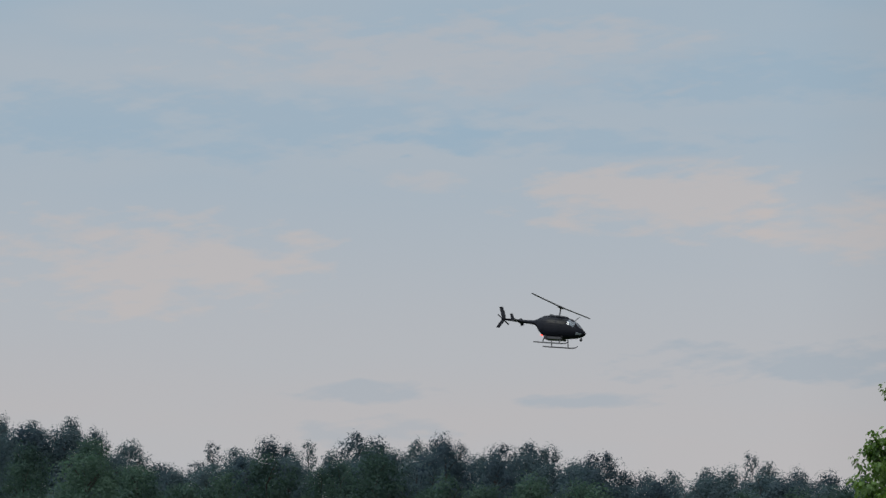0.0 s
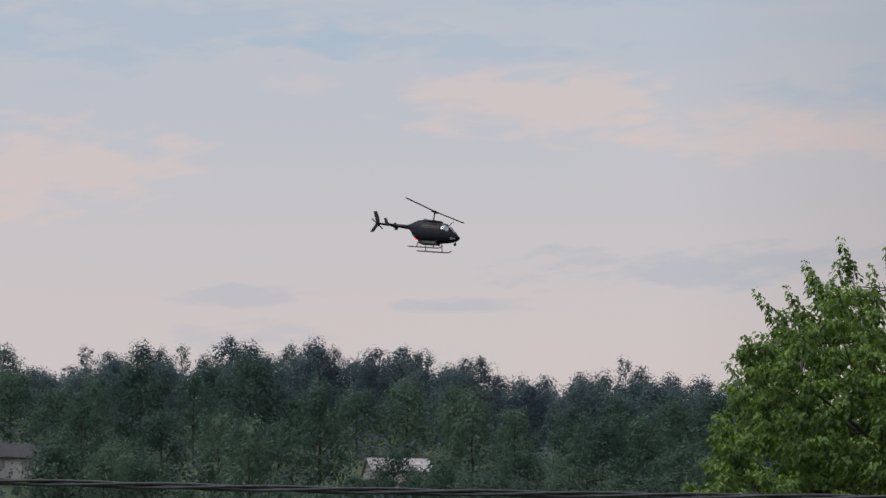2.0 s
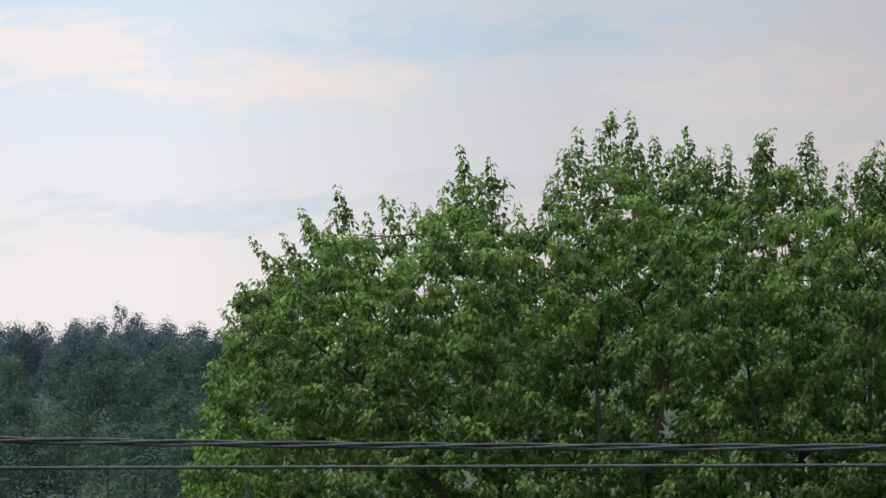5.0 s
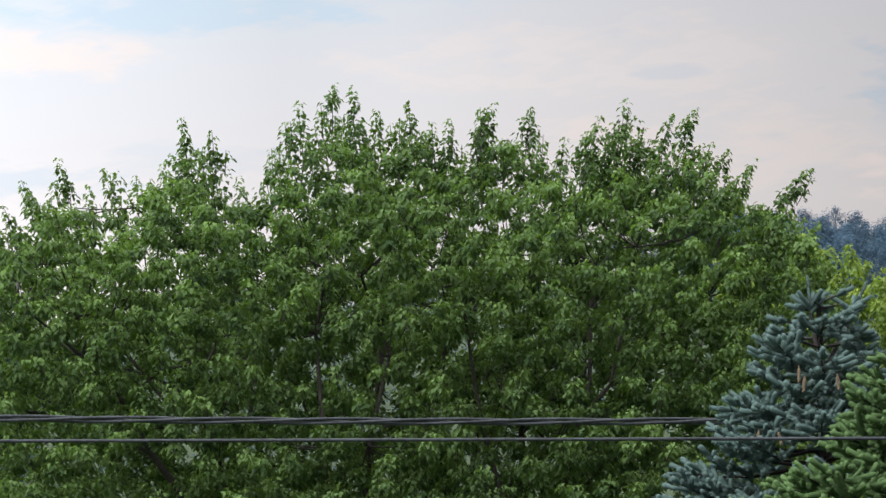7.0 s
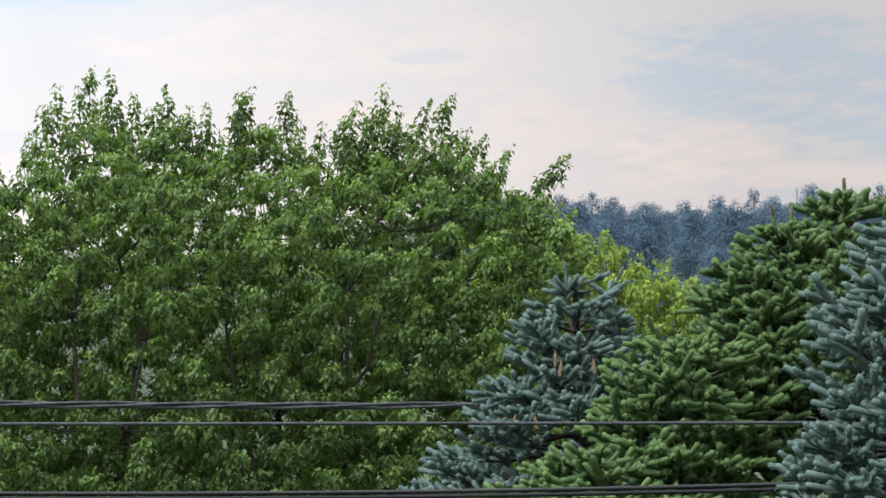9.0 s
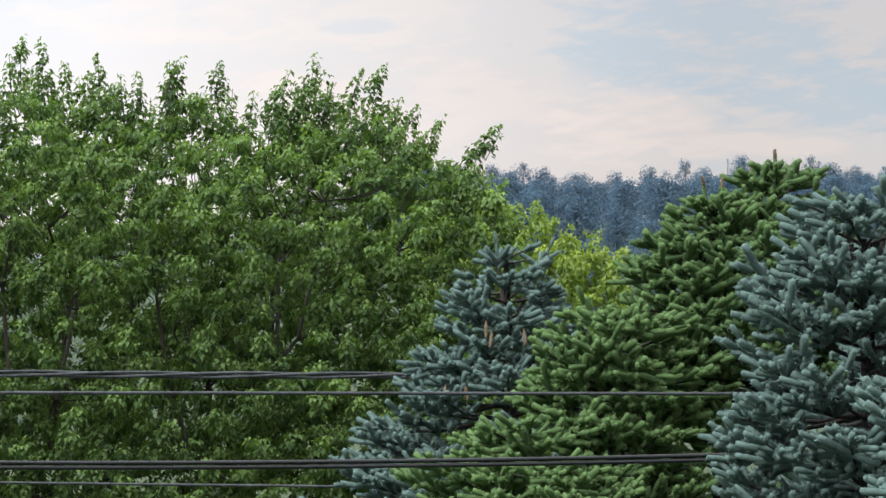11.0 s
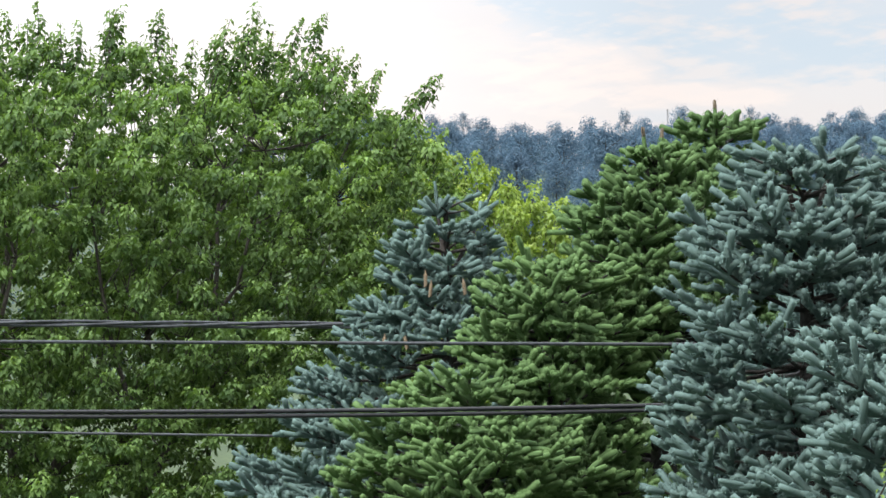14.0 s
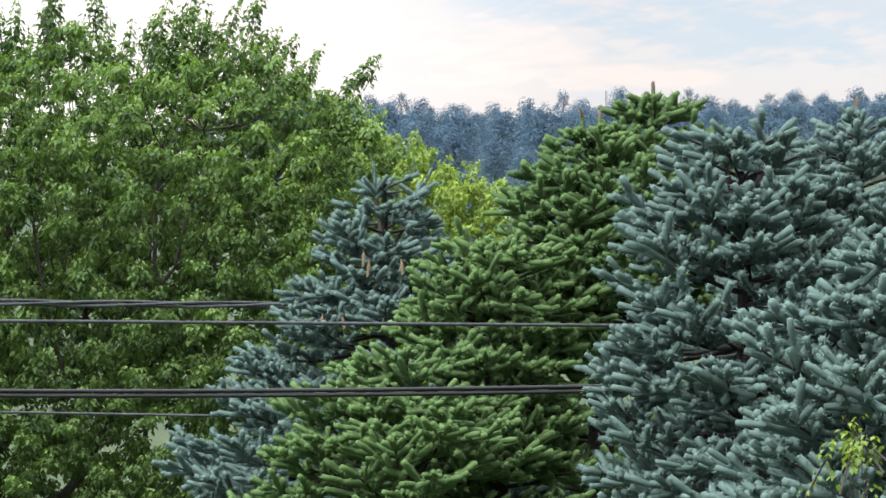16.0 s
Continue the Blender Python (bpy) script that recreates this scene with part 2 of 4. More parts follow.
# ---- mesh tools ----
class Soup:
    """Points and faces gathered piece by piece into one mesh."""

    def __init__(self):
        self.v, self.f, self.t, self.count = [], {3: [], 4: []}, [], 0

    def add(self, v, faces, tone=0.5):
        v = np.asarray(v, float).reshape(-1, 3)
        for f in faces:
            f = np.asarray(f, int)
            if f.size:
                self.f[f.shape[-1]].append(f.reshape(-1, f.shape[-1]) + self.count)
        self.v.append(v)
        self.t.append(np.broadcast_to(np.asarray(tone, float), (len(v),)).copy())
        self.count += len(v)

    def mesh(self, name, mat, smooth=True):
        me = bpy.data.meshes.new(name)
        v = np.concatenate(self.v) if self.v else np.zeros((0, 3))
        tri = np.concatenate(self.f[3]) if self.f[3] else np.zeros((0, 3), int)
        quad = np.concatenate(self.f[4]) if self.f[4] else np.zeros((0, 4), int)
        me.vertices.add(len(v))
        me.vertices.foreach_set("co", v.astype(np.float32).ravel())
        loops = np.concatenate([tri.ravel(), quad.ravel()]).astype(np.int32)
        me.loops.add(len(loops))
        me.loops.foreach_set("vertex_index", loops)
        total = np.concatenate([np.full(len(tri), 3), np.full(len(quad), 4)]).astype(np.int32)
        start = np.concatenate([[0], np.cumsum(total)[:-1]]).astype(np.int32)
        me.polygons.add(len(total))
        me.polygons.foreach_set("loop_start", start)
        me.polygons.foreach_set("use_smooth", np.full(len(total), smooth))
        me.update(calc_edges=True)
        at = me.attributes.new("tone", "FLOAT", "POINT")
        at.data.foreach_set("value", np.concatenate(self.t).astype(np.float32))
        me.materials.append(mat)
        return me


def soup_part(name, soup, mat, parent, label="", kind="", smooth=True):
    ob = new(name, soup.mesh(name, mat, smooth))
    ob.parent = parent
    return tagged(ob, label, "", "", kind)


def part(name, bm, mat, parent, label="", smooth=False):
    me = bpy.data.meshes.new(name)
    bmesh.ops.recalc_face_normals(bm, faces=bm.faces)
    bm.to_mesh(me)
    bm.free()
    me.materials.append(mat)
    if smooth:
        for p in me.polygons:
            p.use_smooth = True
    ob = new(name, me)
    ob.parent = parent
    return tagged(ob, label)


def thing(name, place, turn, label, category, group="", kind=""):
    ob = new(name)
    ob.matrix_basis = pose(*place, 0, 0, turn)
    return tagged(ob, label, category, group, kind)


def unit(v):
    return v / np.maximum(np.linalg.norm(v, axis=-1, keepdims=True), 1e-9)


def tube(soup, pts, radii, sides=6, tone=0.5):
    """A tapered limb along points."""
    pts = np.asarray(pts, float)
    k = len(pts)
    d = unit(np.gradient(pts, axis=0))
    ref = np.array([0.0, 0, 1]) if abs(d[0, 2]) < 0.9 else np.array([1.0, 0, 0])
    s = unit(np.cross(d, ref))
    u = np.cross(s, d)
    a = np.arange(sides) * 2 * math.pi / sides
    ring = np.cos(a)[None, :, None] * s[:, None] + np.sin(a)[None, :, None] * u[:, None]
    v = pts[:, None] + ring * np.asarray(radii, float).reshape(-1, 1, 1)
    i, j = np.meshgrid(np.arange(k - 1), np.arange(sides), indexing="ij")
    j2 = (j + 1) % sides
    f = np.stack([i * sides + j, i * sides + j2, (i + 1) * sides + j2, (i + 1) * sides + j], -1)
    caps = [[0, q, q + 1] for q in range(1, sides - 1)]
    ends = [[(k - 1) * sides, (k - 1) * sides + q + 1, (k - 1) * sides + q] for q in range(1, sides - 1)]
    soup.add(v, [f.reshape(-1, 4), np.array(caps + ends)], tone)


def bent(a, b, rise, rng, k=6, wobble=0.05):
    """Points from a to b that bow upward and wander a little."""
    a, b = np.asarray(a, float), np.asarray(b, float)
    s = np.linspace(0, 1, k)[:, None]
    p = a + (b - a) * s
    p[:, 2] += (rise * 4 * s * (1 - s))[:, 0]
    p[1:-1] += rng.normal(0, wobble, (k - 2, 3)) * np.linalg.norm(b - a)
    return p


# ---- leaves ----
# a pointed leaf folded along its midrib: along, across, out of its plane
LEAF = np.array([(0, 0, 0), (0.34, -0.34, 0.1), (1, 0, -0.12), (0.34, 0.34, 0.1)])
LEAF_F = np.array([(0, 1, 2), (0, 2, 3)])


def leaves(soup, place, along, normal, size, tone):
    n = len(place)
    along = unit(along)
    side = unit(np.cross(along, normal))
    up = np.cross(side, along)
    t = LEAF[None]
    v = place[:, None] + size[:, None, None] * (t[..., :1] * along[:, None] + t[..., 1:2] * side[:, None] + t[..., 2:] * up[:, None])
    f = LEAF_F[None] + (np.arange(n) * len(LEAF))[:, None, None]
    soup.add(v, [f.reshape(-1, 3)], np.repeat(tone, len(LEAF)))


def leafy_shoots(soup, wood, base, tip, shade, rng, per=44, size=0.085, slack=0.8):
    """Ascending shoots with pairs of drooping leaves; the young ones at the tip are small and pale, the low ones
    darkened for the tuft's inner shade.
    """
    for a, b, dark in zip(base, tip, shade):
        axis = b - a
        length = np.linalg.norm(axis)
        k = max(10, int(per * length / 0.6))
        s = np.sort(rng.uniform(0.12, 1.0, k))
        p = a + axis * s[:, None]
        p[:, 2] += 0.06 * np.sin(s * math.pi) * length
        ang = rng.uniform(0, 2 * math.pi, k)
        out = np.stack([np.cos(ang), np.sin(ang), rng.uniform(-0.1, 0.5, k)], 1)
        stalk = (size * slack * (1 - s) + size * 0.25)[:, None] * rng.uniform(0.5, 1.5, (k, 1))
        droop = unit(out * 0.65 + np.array([0, 0, -1.0]) * rng.uniform(0.25, 1.15, (k, 1)))
        nrm = unit(out * 0.7 + np.array([0, 0, 0.8]) + rng.normal(0, 0.22, (k, 3)))
        sz = size * (1.08 - 0.45 * s ** 3) * rng.uniform(0.7, 1.2, k)
        # pale young tips, plus self-shadow near the shoot's base painted as dark tone
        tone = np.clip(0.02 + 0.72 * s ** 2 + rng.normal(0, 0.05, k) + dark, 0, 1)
        leaves(soup, p + out * stalk, droop, nrm, sz, tone)
        if rng.random() < 0.35:
            tube(wood, np.stack([a, b]), (0.006, 0.003), 3)


def broadleaf(name, place, turn, label, tips, half_depth, low, shoots, leaf_mat, seed, trunk_r=0.16, fork=2.0, size=0.085, per=44, limbs=9, drop=0.22, room=0.36, bare=()):
    """A tree whose crown fills the space under its leaders; tips: (x, z) of the leaders, from left to right."""
    rng = np.random.default_rng(seed)
    tree = thing(name, place, turn, label, "tree")
    reach_in = trunk_r / 0.2
    tips = np.array(tips, float)
    x0, x1 = tips[:, 0].min(), tips[:, 0].max()
    xm, xr = (x0 + x1) / 2, (x1 - x0) / 2
    crown, wood, trunk = Soup(), Soup(), Soup()
    top = lambda x: np.interp(x, tips[:, 0], tips[:, 1]) - drop
    # trunk and main limbs
    tube(trunk, [(0.03, 0, -0.3), (0, 0, 0.3), (0.05, 0.02, fork * 0.6), (0.0, 0.0, fork + 0.2)], (trunk_r * 1.5, trunk_r * 1.1, trunk_r, trunk_r * 0.8), 10)
    nodes = []
    for i in range(limbs):
        x = xm + xr * 0.82 * (2 * (i + 0.5) / limbs - 1)
        y = rng.uniform(-0.55, 0.55) * half_depth
        end = np.array([x, y, max(top(x) - rng.uniform(0.9, 1.7) * reach_in, fork + 0.6 * reach_in)])
        pts = bent((0, 0, fork * rng.uniform(0.75, 1.05)), end, 0.25, rng, 9, 0.018)
        tube(wood, pts, np.linspace(trunk_r * 0.42, trunk_r * 0.05, 9), 6)
        for s in pts[2:]:
            nodes.append(s)
            e = s + np.array([rng.normal(0, 0.6), rng.normal(0, 0.6), rng.uniform(0.2, 0.8)]) * reach_in
            q = bent(s, e, 0.05, rng, 5, 0.03)
            tube(wood, q, np.linspace(0.11, 0.035, 5) * trunk_r, 4)
            nodes.extend(q[2:])
    nodes = np.array(nodes)
    # limbs that show between the leaf masses
    for line in bare:
        pts = np.array([(x, -0.45 * half_depth, z) for x, z in line])
        tube(wood, pts, np.linspace(0.16, 0.08, len(pts)) * trunk_r, 6)
        nodes = np.concatenate([nodes, pts])
    base, tip, shade = [], [], []
    # slender leaders: one upright shoot, leaning outward, with a lesser one beside it
    more = [(t0 + (t1 - t0) * f + np.array([0, -rng.uniform(0.15, 0.5) * reach_in])) for t0, t1 in zip(tips[:-1], tips[1:]) for f in (rng.uniform(0.2, 0.45), rng.uniform(0.55, 0.8))]
    for i, (x, z) in enumerate((*tips, *more)):
        b = np.array([x, rng.uniform(-0.5, 0.3) * half_depth * math.sqrt(max(0.05, 1 - ((x - xm) / xr) ** 2)), z])
        away = 1 + b[1] / math.hypot(place[0], place[1])
        b = np.array([b[0] * away, b[1], EYE + (b[2] - EYE) * away])
        out = (x - xm) / xr
        lean = unit(np.array([0.75 * out * abs(out) + rng.normal(0, 0.06), rng.normal(0, 0.1), 1.0]))
        long = rng.uniform(0.5, 0.75) * (size / 0.072)
        for k in range(2):
            base.append(b - lean * long + rng.normal(0, 0.02, 3))
            tip.append(b - lean * 0.08 * k)
            shade.append(-0.1)
        if i < len(tips):
            foot = b - lean * long
            tube(wood, bent(foot - lean * 0.5 * reach_in, b - lean * 0.2, 0, rng, 5, 0.02), np.array((0.04, 0.035, 0.03, 0.02, 0.01)) * trunk_r, 4)
        for k in range(3):
            q = b - lean * rng.uniform(0.25, 0.6) * long + rng.normal(0, 0.09, 3) * (size / 0.072)
            base.append(q - lean * rng.uniform(0.4, 0.55) * long + rng.normal(0, 0.03, 3))
            tip.append(q)
            shade.append(-0.05)
    waves = [(rng.normal(0, 1.5, 3) / reach_in, rng.uniform(0, 6.28)) for k in range(10)]
    centres, misses = [], 0
    while len(base) < shoots:
        u, w = rng.uniform(-1, 1), rng.uniform(-1, 1)
        if u ** 4 + w * w > 1:
            continue
        x, y = xm + u * xr, w * half_depth
        t = top(x) - 0.9 * w * w * reach_in - rng.uniform(0, 0.3) * reach_in
        z = low + (t - low) * rng.uniform(0, 1) ** 0.78
        # narrower towards the underside
        if abs(u) > 0.72 + 0.28 * min(1, (z - low) / max(0.1, 0.35 * (t - low))):
            continue
        c = np.array([x, y, z])
        # boughs: leaf masses with hollows between them
        mass = sum(math.sin(v @ c + f) for v, f in waves) / math.sqrt(len(waves) / 2)
        if mass < -0.7 and rng.random() < 0.62:
            continue
        if any(y < 0.1 * half_depth and np.min(np.hypot(np.interp(np.linspace(0, 1, 12), np.linspace(0, 1, len(l)), [p[0] for p in l]) - x, np.interp(np.linspace(0, 1, 12), np.linspace(0, 1, len(l)), [p[1] for p in l]) - z)) < 0.16 for l in bare) and rng.random() < 0.6:
            continue
        # a tuft: a few upright shoots that fan out from one twig, apart from the next tuft
        if centres and np.min(np.sum((np.array(centres) - c) ** 2, 1)) < (room * rng.uniform(0.7, 1.0)) ** 2:
            misses += 1
            if misses < 30000:
                continue
        centres.append(c)
        lean = unit(np.array([u * 0.7 + rng.normal(0, 0.2), w * 0.6 + rng.normal(0, 0.2), 1.0]))
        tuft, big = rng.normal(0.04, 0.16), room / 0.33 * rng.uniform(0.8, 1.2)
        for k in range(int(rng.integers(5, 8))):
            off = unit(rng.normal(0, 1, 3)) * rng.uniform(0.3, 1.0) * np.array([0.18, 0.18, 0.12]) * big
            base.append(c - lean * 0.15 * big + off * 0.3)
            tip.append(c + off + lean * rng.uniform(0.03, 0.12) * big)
            # random tuft tone; the height term paints lit tops and shaded undersides
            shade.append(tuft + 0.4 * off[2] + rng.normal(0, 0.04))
    base, tip = np.array(base), np.array(tip)
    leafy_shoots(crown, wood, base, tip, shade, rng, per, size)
    for b in base[rng.random(len(base)) < 0.12]:
        near = nodes[np.argmin(np.linalg.norm(nodes - b, axis=1) + 2 * np.maximum(0, nodes[:, 2] - b[2]))]
        if np.linalg.norm(near - b) > 0.8:
            continue
        tube(wood, bent(near, b, -0.03, rng, 4, 0.03), np.array((0.05, 0.045, 0.04, 0.03)) * trunk_r, 3)
    soup_part("trunk", trunk, M_BARK, tree)
    soup_part("branchwork", wood, M_BARK, tree, kind="stuff")
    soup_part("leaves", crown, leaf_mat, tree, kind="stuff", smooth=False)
    return tree


# ---- spruces ----
def shoots_mesh(soup, place, along, length, radius, tone, rng, needles=36):
    """Bottle-brush shoots: a tapered body bristling with needles."""
    n = len(place)
    along = unit(along)
    side = unit(np.cross(along, np.array([0.13, 0.21, 0.97])))
    up = np.cross(side, along)
    sides = 5
    a = np.arange(sides) * 2 * math.pi / sides
    prof = ((0.0, 0.50), (0.55, 0.62), (0.95, 0.54))
    rings = []
    for s, r in prof:
        c = place + along * (length * s)[:, None]
        j = rng.uniform(0.8, 1.2, (n, sides, 1))
        rings.append(c[:, None] + (np.cos(a)[None, :, None] * side[:, None] + np.sin(a)[None, :, None] * up[:, None]) * (radius * r)[:, None, None] * j)
    v = np.concatenate(rings + [(place + along * length[:, None])[:, None]], 1)
    f = []
    for k in range(len(prof) - 1):
        for j in range(sides):
            f.append((k * sides + j, k * sides + (j + 1) % sides, (k + 1) * sides + (j + 1) % sides, (k + 1) * sides + j))
    m = len(prof) * sides
    t = [((len(prof) - 1) * sides + j, (len(prof) - 1) * sides + (j + 1) % sides, m) for j in range(sides)]
    off = (np.arange(n) * (m + 1))[:, None, None]
    tv = np.concatenate([np.full(sides, -0.15), np.full(sides, 0.0), np.full(sides, 0.14), [0.18]])
    soup.add(v, [(np.array(f)[None] + off).reshape(-1, 4), (np.array(t)[None] + off).reshape(-1, 3)], np.clip(tone[:, None] + tv[None], 0, 1).ravel())
    # needles, swept forward
    s = rng.uniform(0.0, 0.96, (n, needles))
    g = rng.uniform(0, 2 * math.pi, (n, needles))
    out = np.cos(g)[..., None] * side[:, None] + np.sin(g)[..., None] * up[:, None]
    root = place[:, None] + along[:, None] * (length[:, None] * s)[..., None] + out * (radius[:, None] * 0.3)[..., None]
    tipp = root + (out * 0.8 + along[:, None] * 0.5) * (radius[:, None] * rng.uniform(0.75, 1.2, (n, needles)))[..., None]
    tang = np.cross(out, along[:, None]) * (radius * 0.15)[:, None, None]
    nv = np.stack([root - tang, root + tang, tipp], 2)
    nf = np.arange(n * needles * 3).reshape(-1, 3)
    nt = np.clip(np.stack([tone[:, None] - 0.12 + 0.3 * (s - 0.4)] * 2 + [tone[:, None] + 0.2 + 0.3 * (s - 0.4)], 2), 0, 1)
    soup.add(nv, [nf], nt.ravel())


def spruce(name, apex, label, mat, seed, wide, power, leader=0.18, reach=None, shoot=0.020, levels=0.115, ring=10, most=3.0, leaders=((0, 0, 0),), gap=None, bare=0.55, tone0=0.5, flat=0.0, brown=True):
    """A conifer: wide and power give the crown's half width under the apex; most limits it. reach: depth below the apex that is dense."""
    rng = np.random.default_rng(seed)
    apex = np.array(apex)
    tree = thing(name, (apex[0], apex[1], 0), 0, label, "spruce tree")
    top = apex[2]
    needles, wood, trunk, buds = Soup(), Soup(), Soup(), []
    tube(trunk, [(0, 0, -0.2), (0, 0, 1.0), (0.02, 0, top * 0.6), (0, 0, top - 0.15)], (0.16, 0.13, 0.07, 0.012), 8)
    P, A, L, R, T = [], [], [], [], []

    def sprig(p, a, l, t, r=1.0):
        P.append(p), A.append(a), L.append(l), R.append(shoot * r * rng.uniform(0.85, 1.15)), T.append(t)

    for lx, ly, lz in leaders:
        h = np.array([lx, ly, top + lz])
        foot = h - np.array([lx * 0.3, ly * 0.3, leader])
        tube(wood, [foot - np.array([lx * 0.7, ly * 0.7, 0.35]), foot, h], (0.014, 0.011, 0.007), 5)
        sprig(foot, h - foot, leader * 0.8, tone0 - 0.1, 0.75)
        bud = Soup()
        shoots_mesh(bud, np.array([h - unit(h - foot) * 0.075]), np.array([h - foot]), np.array([0.08]), np.array([shoot * 0.6]), np.array([0.5]), rng, 40)
        buds.append(bud)
        for k in range(7):
            g = k * 0.9 + rng.uniform(0, 0.6)
            d = np.array([math.cos(g), math.sin(g), rng.uniform(0.5, 1.0)])
            sprig(foot + np.array([0, 0, rng.uniform(-0.02, 0.05)]), d, rng.uniform(0.10, 0.16), tone0, 0.9)
    depth = leader * 0.9
    reach = reach or 2.2
    while depth < top - 0.5:
        dense = depth < reach
        half = min(most, flat + wide * depth ** power)
        count = int(ring * (0.75 + 0.5 * min(1, half / 0.8)) * (1 if dense else 0.6))
        start = rng.uniform(0, 6.28)
        for k in range(count):
            g = start + k * 2 * math.pi / count + rng.normal(0, 0.16)
            out = np.array([math.cos(g), math.sin(g), 0.0])
            if gap and gap[0] < depth < gap[1] and rng.random() < bare:
                continue
            facing = -out @ unit(np.array([apex[0], apex[1], 0]))
            if facing < -0.25 and rng.random() < 0.65:
                continue
            b = half * rng.uniform(0.78, 1.12)
            z = top - depth + rng.normal(0, 0.06) * min(1, depth)
            lift = rng.uniform(0.10, 0.42) if depth < 0.7 else rng.uniform(-0.05, 0.30)
            n = max(3, int(b / 0.075))
            s = np.linspace(0, 1, n)
            line = np.array([0, 0, z]) + out * (b * s)[:, None]
            line[:, 2] += b * (lift * s - 0.32 * s * (1 - s) * min(1, depth))
            line += np.cumsum(rng.normal(0, 0.006, (n, 3)), 0)
            tube(wood, line, np.linspace(0.006 + 0.012 * b, 0.004, n), 4)
            cross = np.cross(out, (0, 0, 1.0))
            age = tone0 + rng.normal(0, 0.08)
            for q in range(n):
                if s[q] * b < 0.10 or (s[q] < 0.45 and b > 0.5):
                    continue
                d0 = unit(line[min(q + 1, n - 1)] - line[max(q - 1, 0)])
                left = b - s[q] * b
                if q == n - 1:
                    sprig(line[q] - d0 * 0.02, d0 + rng.normal(0, 0.1, 3), rng.uniform(0.08, 0.115), age + 0.12)
                    for sg in (-1, 1):
                        sprig(line[q] - d0 * 0.03, d0 + cross * sg * 0.75 + rng.normal(0, 0.12, 3), rng.uniform(0.055, 0.09), age + 0.1, 0.95)
                    continue
                for sg in (-1, 1):
                    if not dense and rng.random() < 0.55:
                        continue
                    w = min(0.30, 0.06 + 0.50 * left) * rng.uniform(0.7, 1.15)
                    d = unit(d0 * 0.75 + cross * sg * 0.8 + np.array([0, 0, rng.normal(0.16, 0.32)]))
                    end = line[q] + d * w
                    m = max(1, int(w / 0.06))
                    for r in range(m):
                        o = line[q] + d * (w * r / m)
                        sprig(o, d + rng.normal(0, 0.16, 3), w / m + 0.02, age - 0.1 + 0.18 * r / m)
                        for s2 in (-1, 1):
                            if rng.random() < 0.62:
                                dd = unit(d + s2 * np.cross(d, (0, 0, 1.0)) * 0.8 + np.array([0, 0, rng.normal(0.22, 0.42)]))
                                sprig(o + d * 0.02, dd, rng.uniform(0.055, 0.09), age + 0.04, 0.95)
                    sprig(end, d + np.array([0, 0, 0.1]), rng.uniform(0.07, 0.11), age + 0.14)
                if rng.random() < 0.5:
                    sprig(line[q], d0 * 0.6 + np.array([0, 0, 1.0]) + rng.normal(0, 0.2, 3), rng.uniform(0.05, 0.085), age, 0.95)
        depth += levels * (1.0 if dense else 2.6) * rng.uniform(0.85, 1.15)
    P, A, L, R, T = (np.array(q) for q in (P, A, L, R, T))
    dense = P[:, 2] > top - reach - 0.2
    shoots_mesh(needles, P[dense], A[dense], L[dense], R[dense], T[dense], rng, 20)
    if (~dense).any():
        shoots_mesh(needles, P[~dense], A[~dense], L[~dense] * 1.3, R[~dense] * 1.4, T[~dense], rng, 4)
    soup_part("trunk", trunk, M_BARK_SPRUCE, tree)
    soup_part("branchwork", wood, M_BARK_SPRUCE, tree, kind="stuff")
    soup_part("needles", needles, mat, tree, kind="stuff")
    for bud in buds:
        soup_part("leader_bud", bud, M_BUD if brown else mat, tree, "brown terminal bud" if brown else "pale blue-green leading shoot")
    return tree


# ---- ground: level near the eye, rising to a wooded ridge ----
def smooth(a, b, x):
    t = np.clip((x - a) / (b - a), 0, 1)
    return t * t * (3 - 2 * t)


def ridge(az):
    """Distance and height of the ridge's ground at an azimuth."""
    far = smooth(4, 15, az)
    d = 950 + 330 * far
    el = 5.84 + 0.25 * smooth(-3.2, -5.0, az) - 0.38 * smooth(1.2, 2.6, az) * (1 - far) + 0.74 * far + 0.1 * np.sin(az * 0.9) * far
    h = EYE + d * np.tan(np.radians(el))
    aside = smooth(30, 60, np.abs(az - 8))
    return d, h * (1 - 0.6 * aside)


def ground_height(x, y):
    r, az = np.hypot(x, y), np.degrees(np.arctan2(x, y))
    d, h = ridge(az)
    t = np.clip((r / d - 0.40) / 0.60, 0, 1)
    up = h * (t - 0.06 * np.sin(2 * np.pi * t)) * smooth(0.40, 0.52, r / d)
    return np.where(r < d, up, h * (1 - 0.5 * smooth(1.0, 2.2, r / d))) + 0.25 * np.sin(x * 0.021) * np.cos(y * 0.017) * smooth(60, 200, r)


rr = np.concatenate([[0.0], np.geomspace(2, 4800, 120)])
aa = np.radians(np.concatenate([np.arange(-180, -14, 6), np.arange(-14, 32, 0.5), np.arange(32, 180, 6)]))
R2, A2 = np.meshgrid(rr, aa, indexing="ij")
gx, gy = R2 * np.sin(A2), R2 * np.cos(A2)
gz = ground_height(gx, gy)
gs = Soup()
k1, k2 = R2.shape
ii, jj = np.meshgrid(np.arange(k1 - 1), np.arange(k2), indexing="ij")
j2 = (jj + 1) % k2
gs.add(np.stack([gx, gy, gz], -1), [np.stack([ii * k2 + jj, (ii + 1) * k2 + jj, (ii + 1) * k2 + j2, ii * k2 + j2], -1).reshape(-1, 4)])
tagged(new("ground", gs.mesh("ground", M_GROUND)), "green meadow rising to a wooded ridge", "ground", kind="structure")


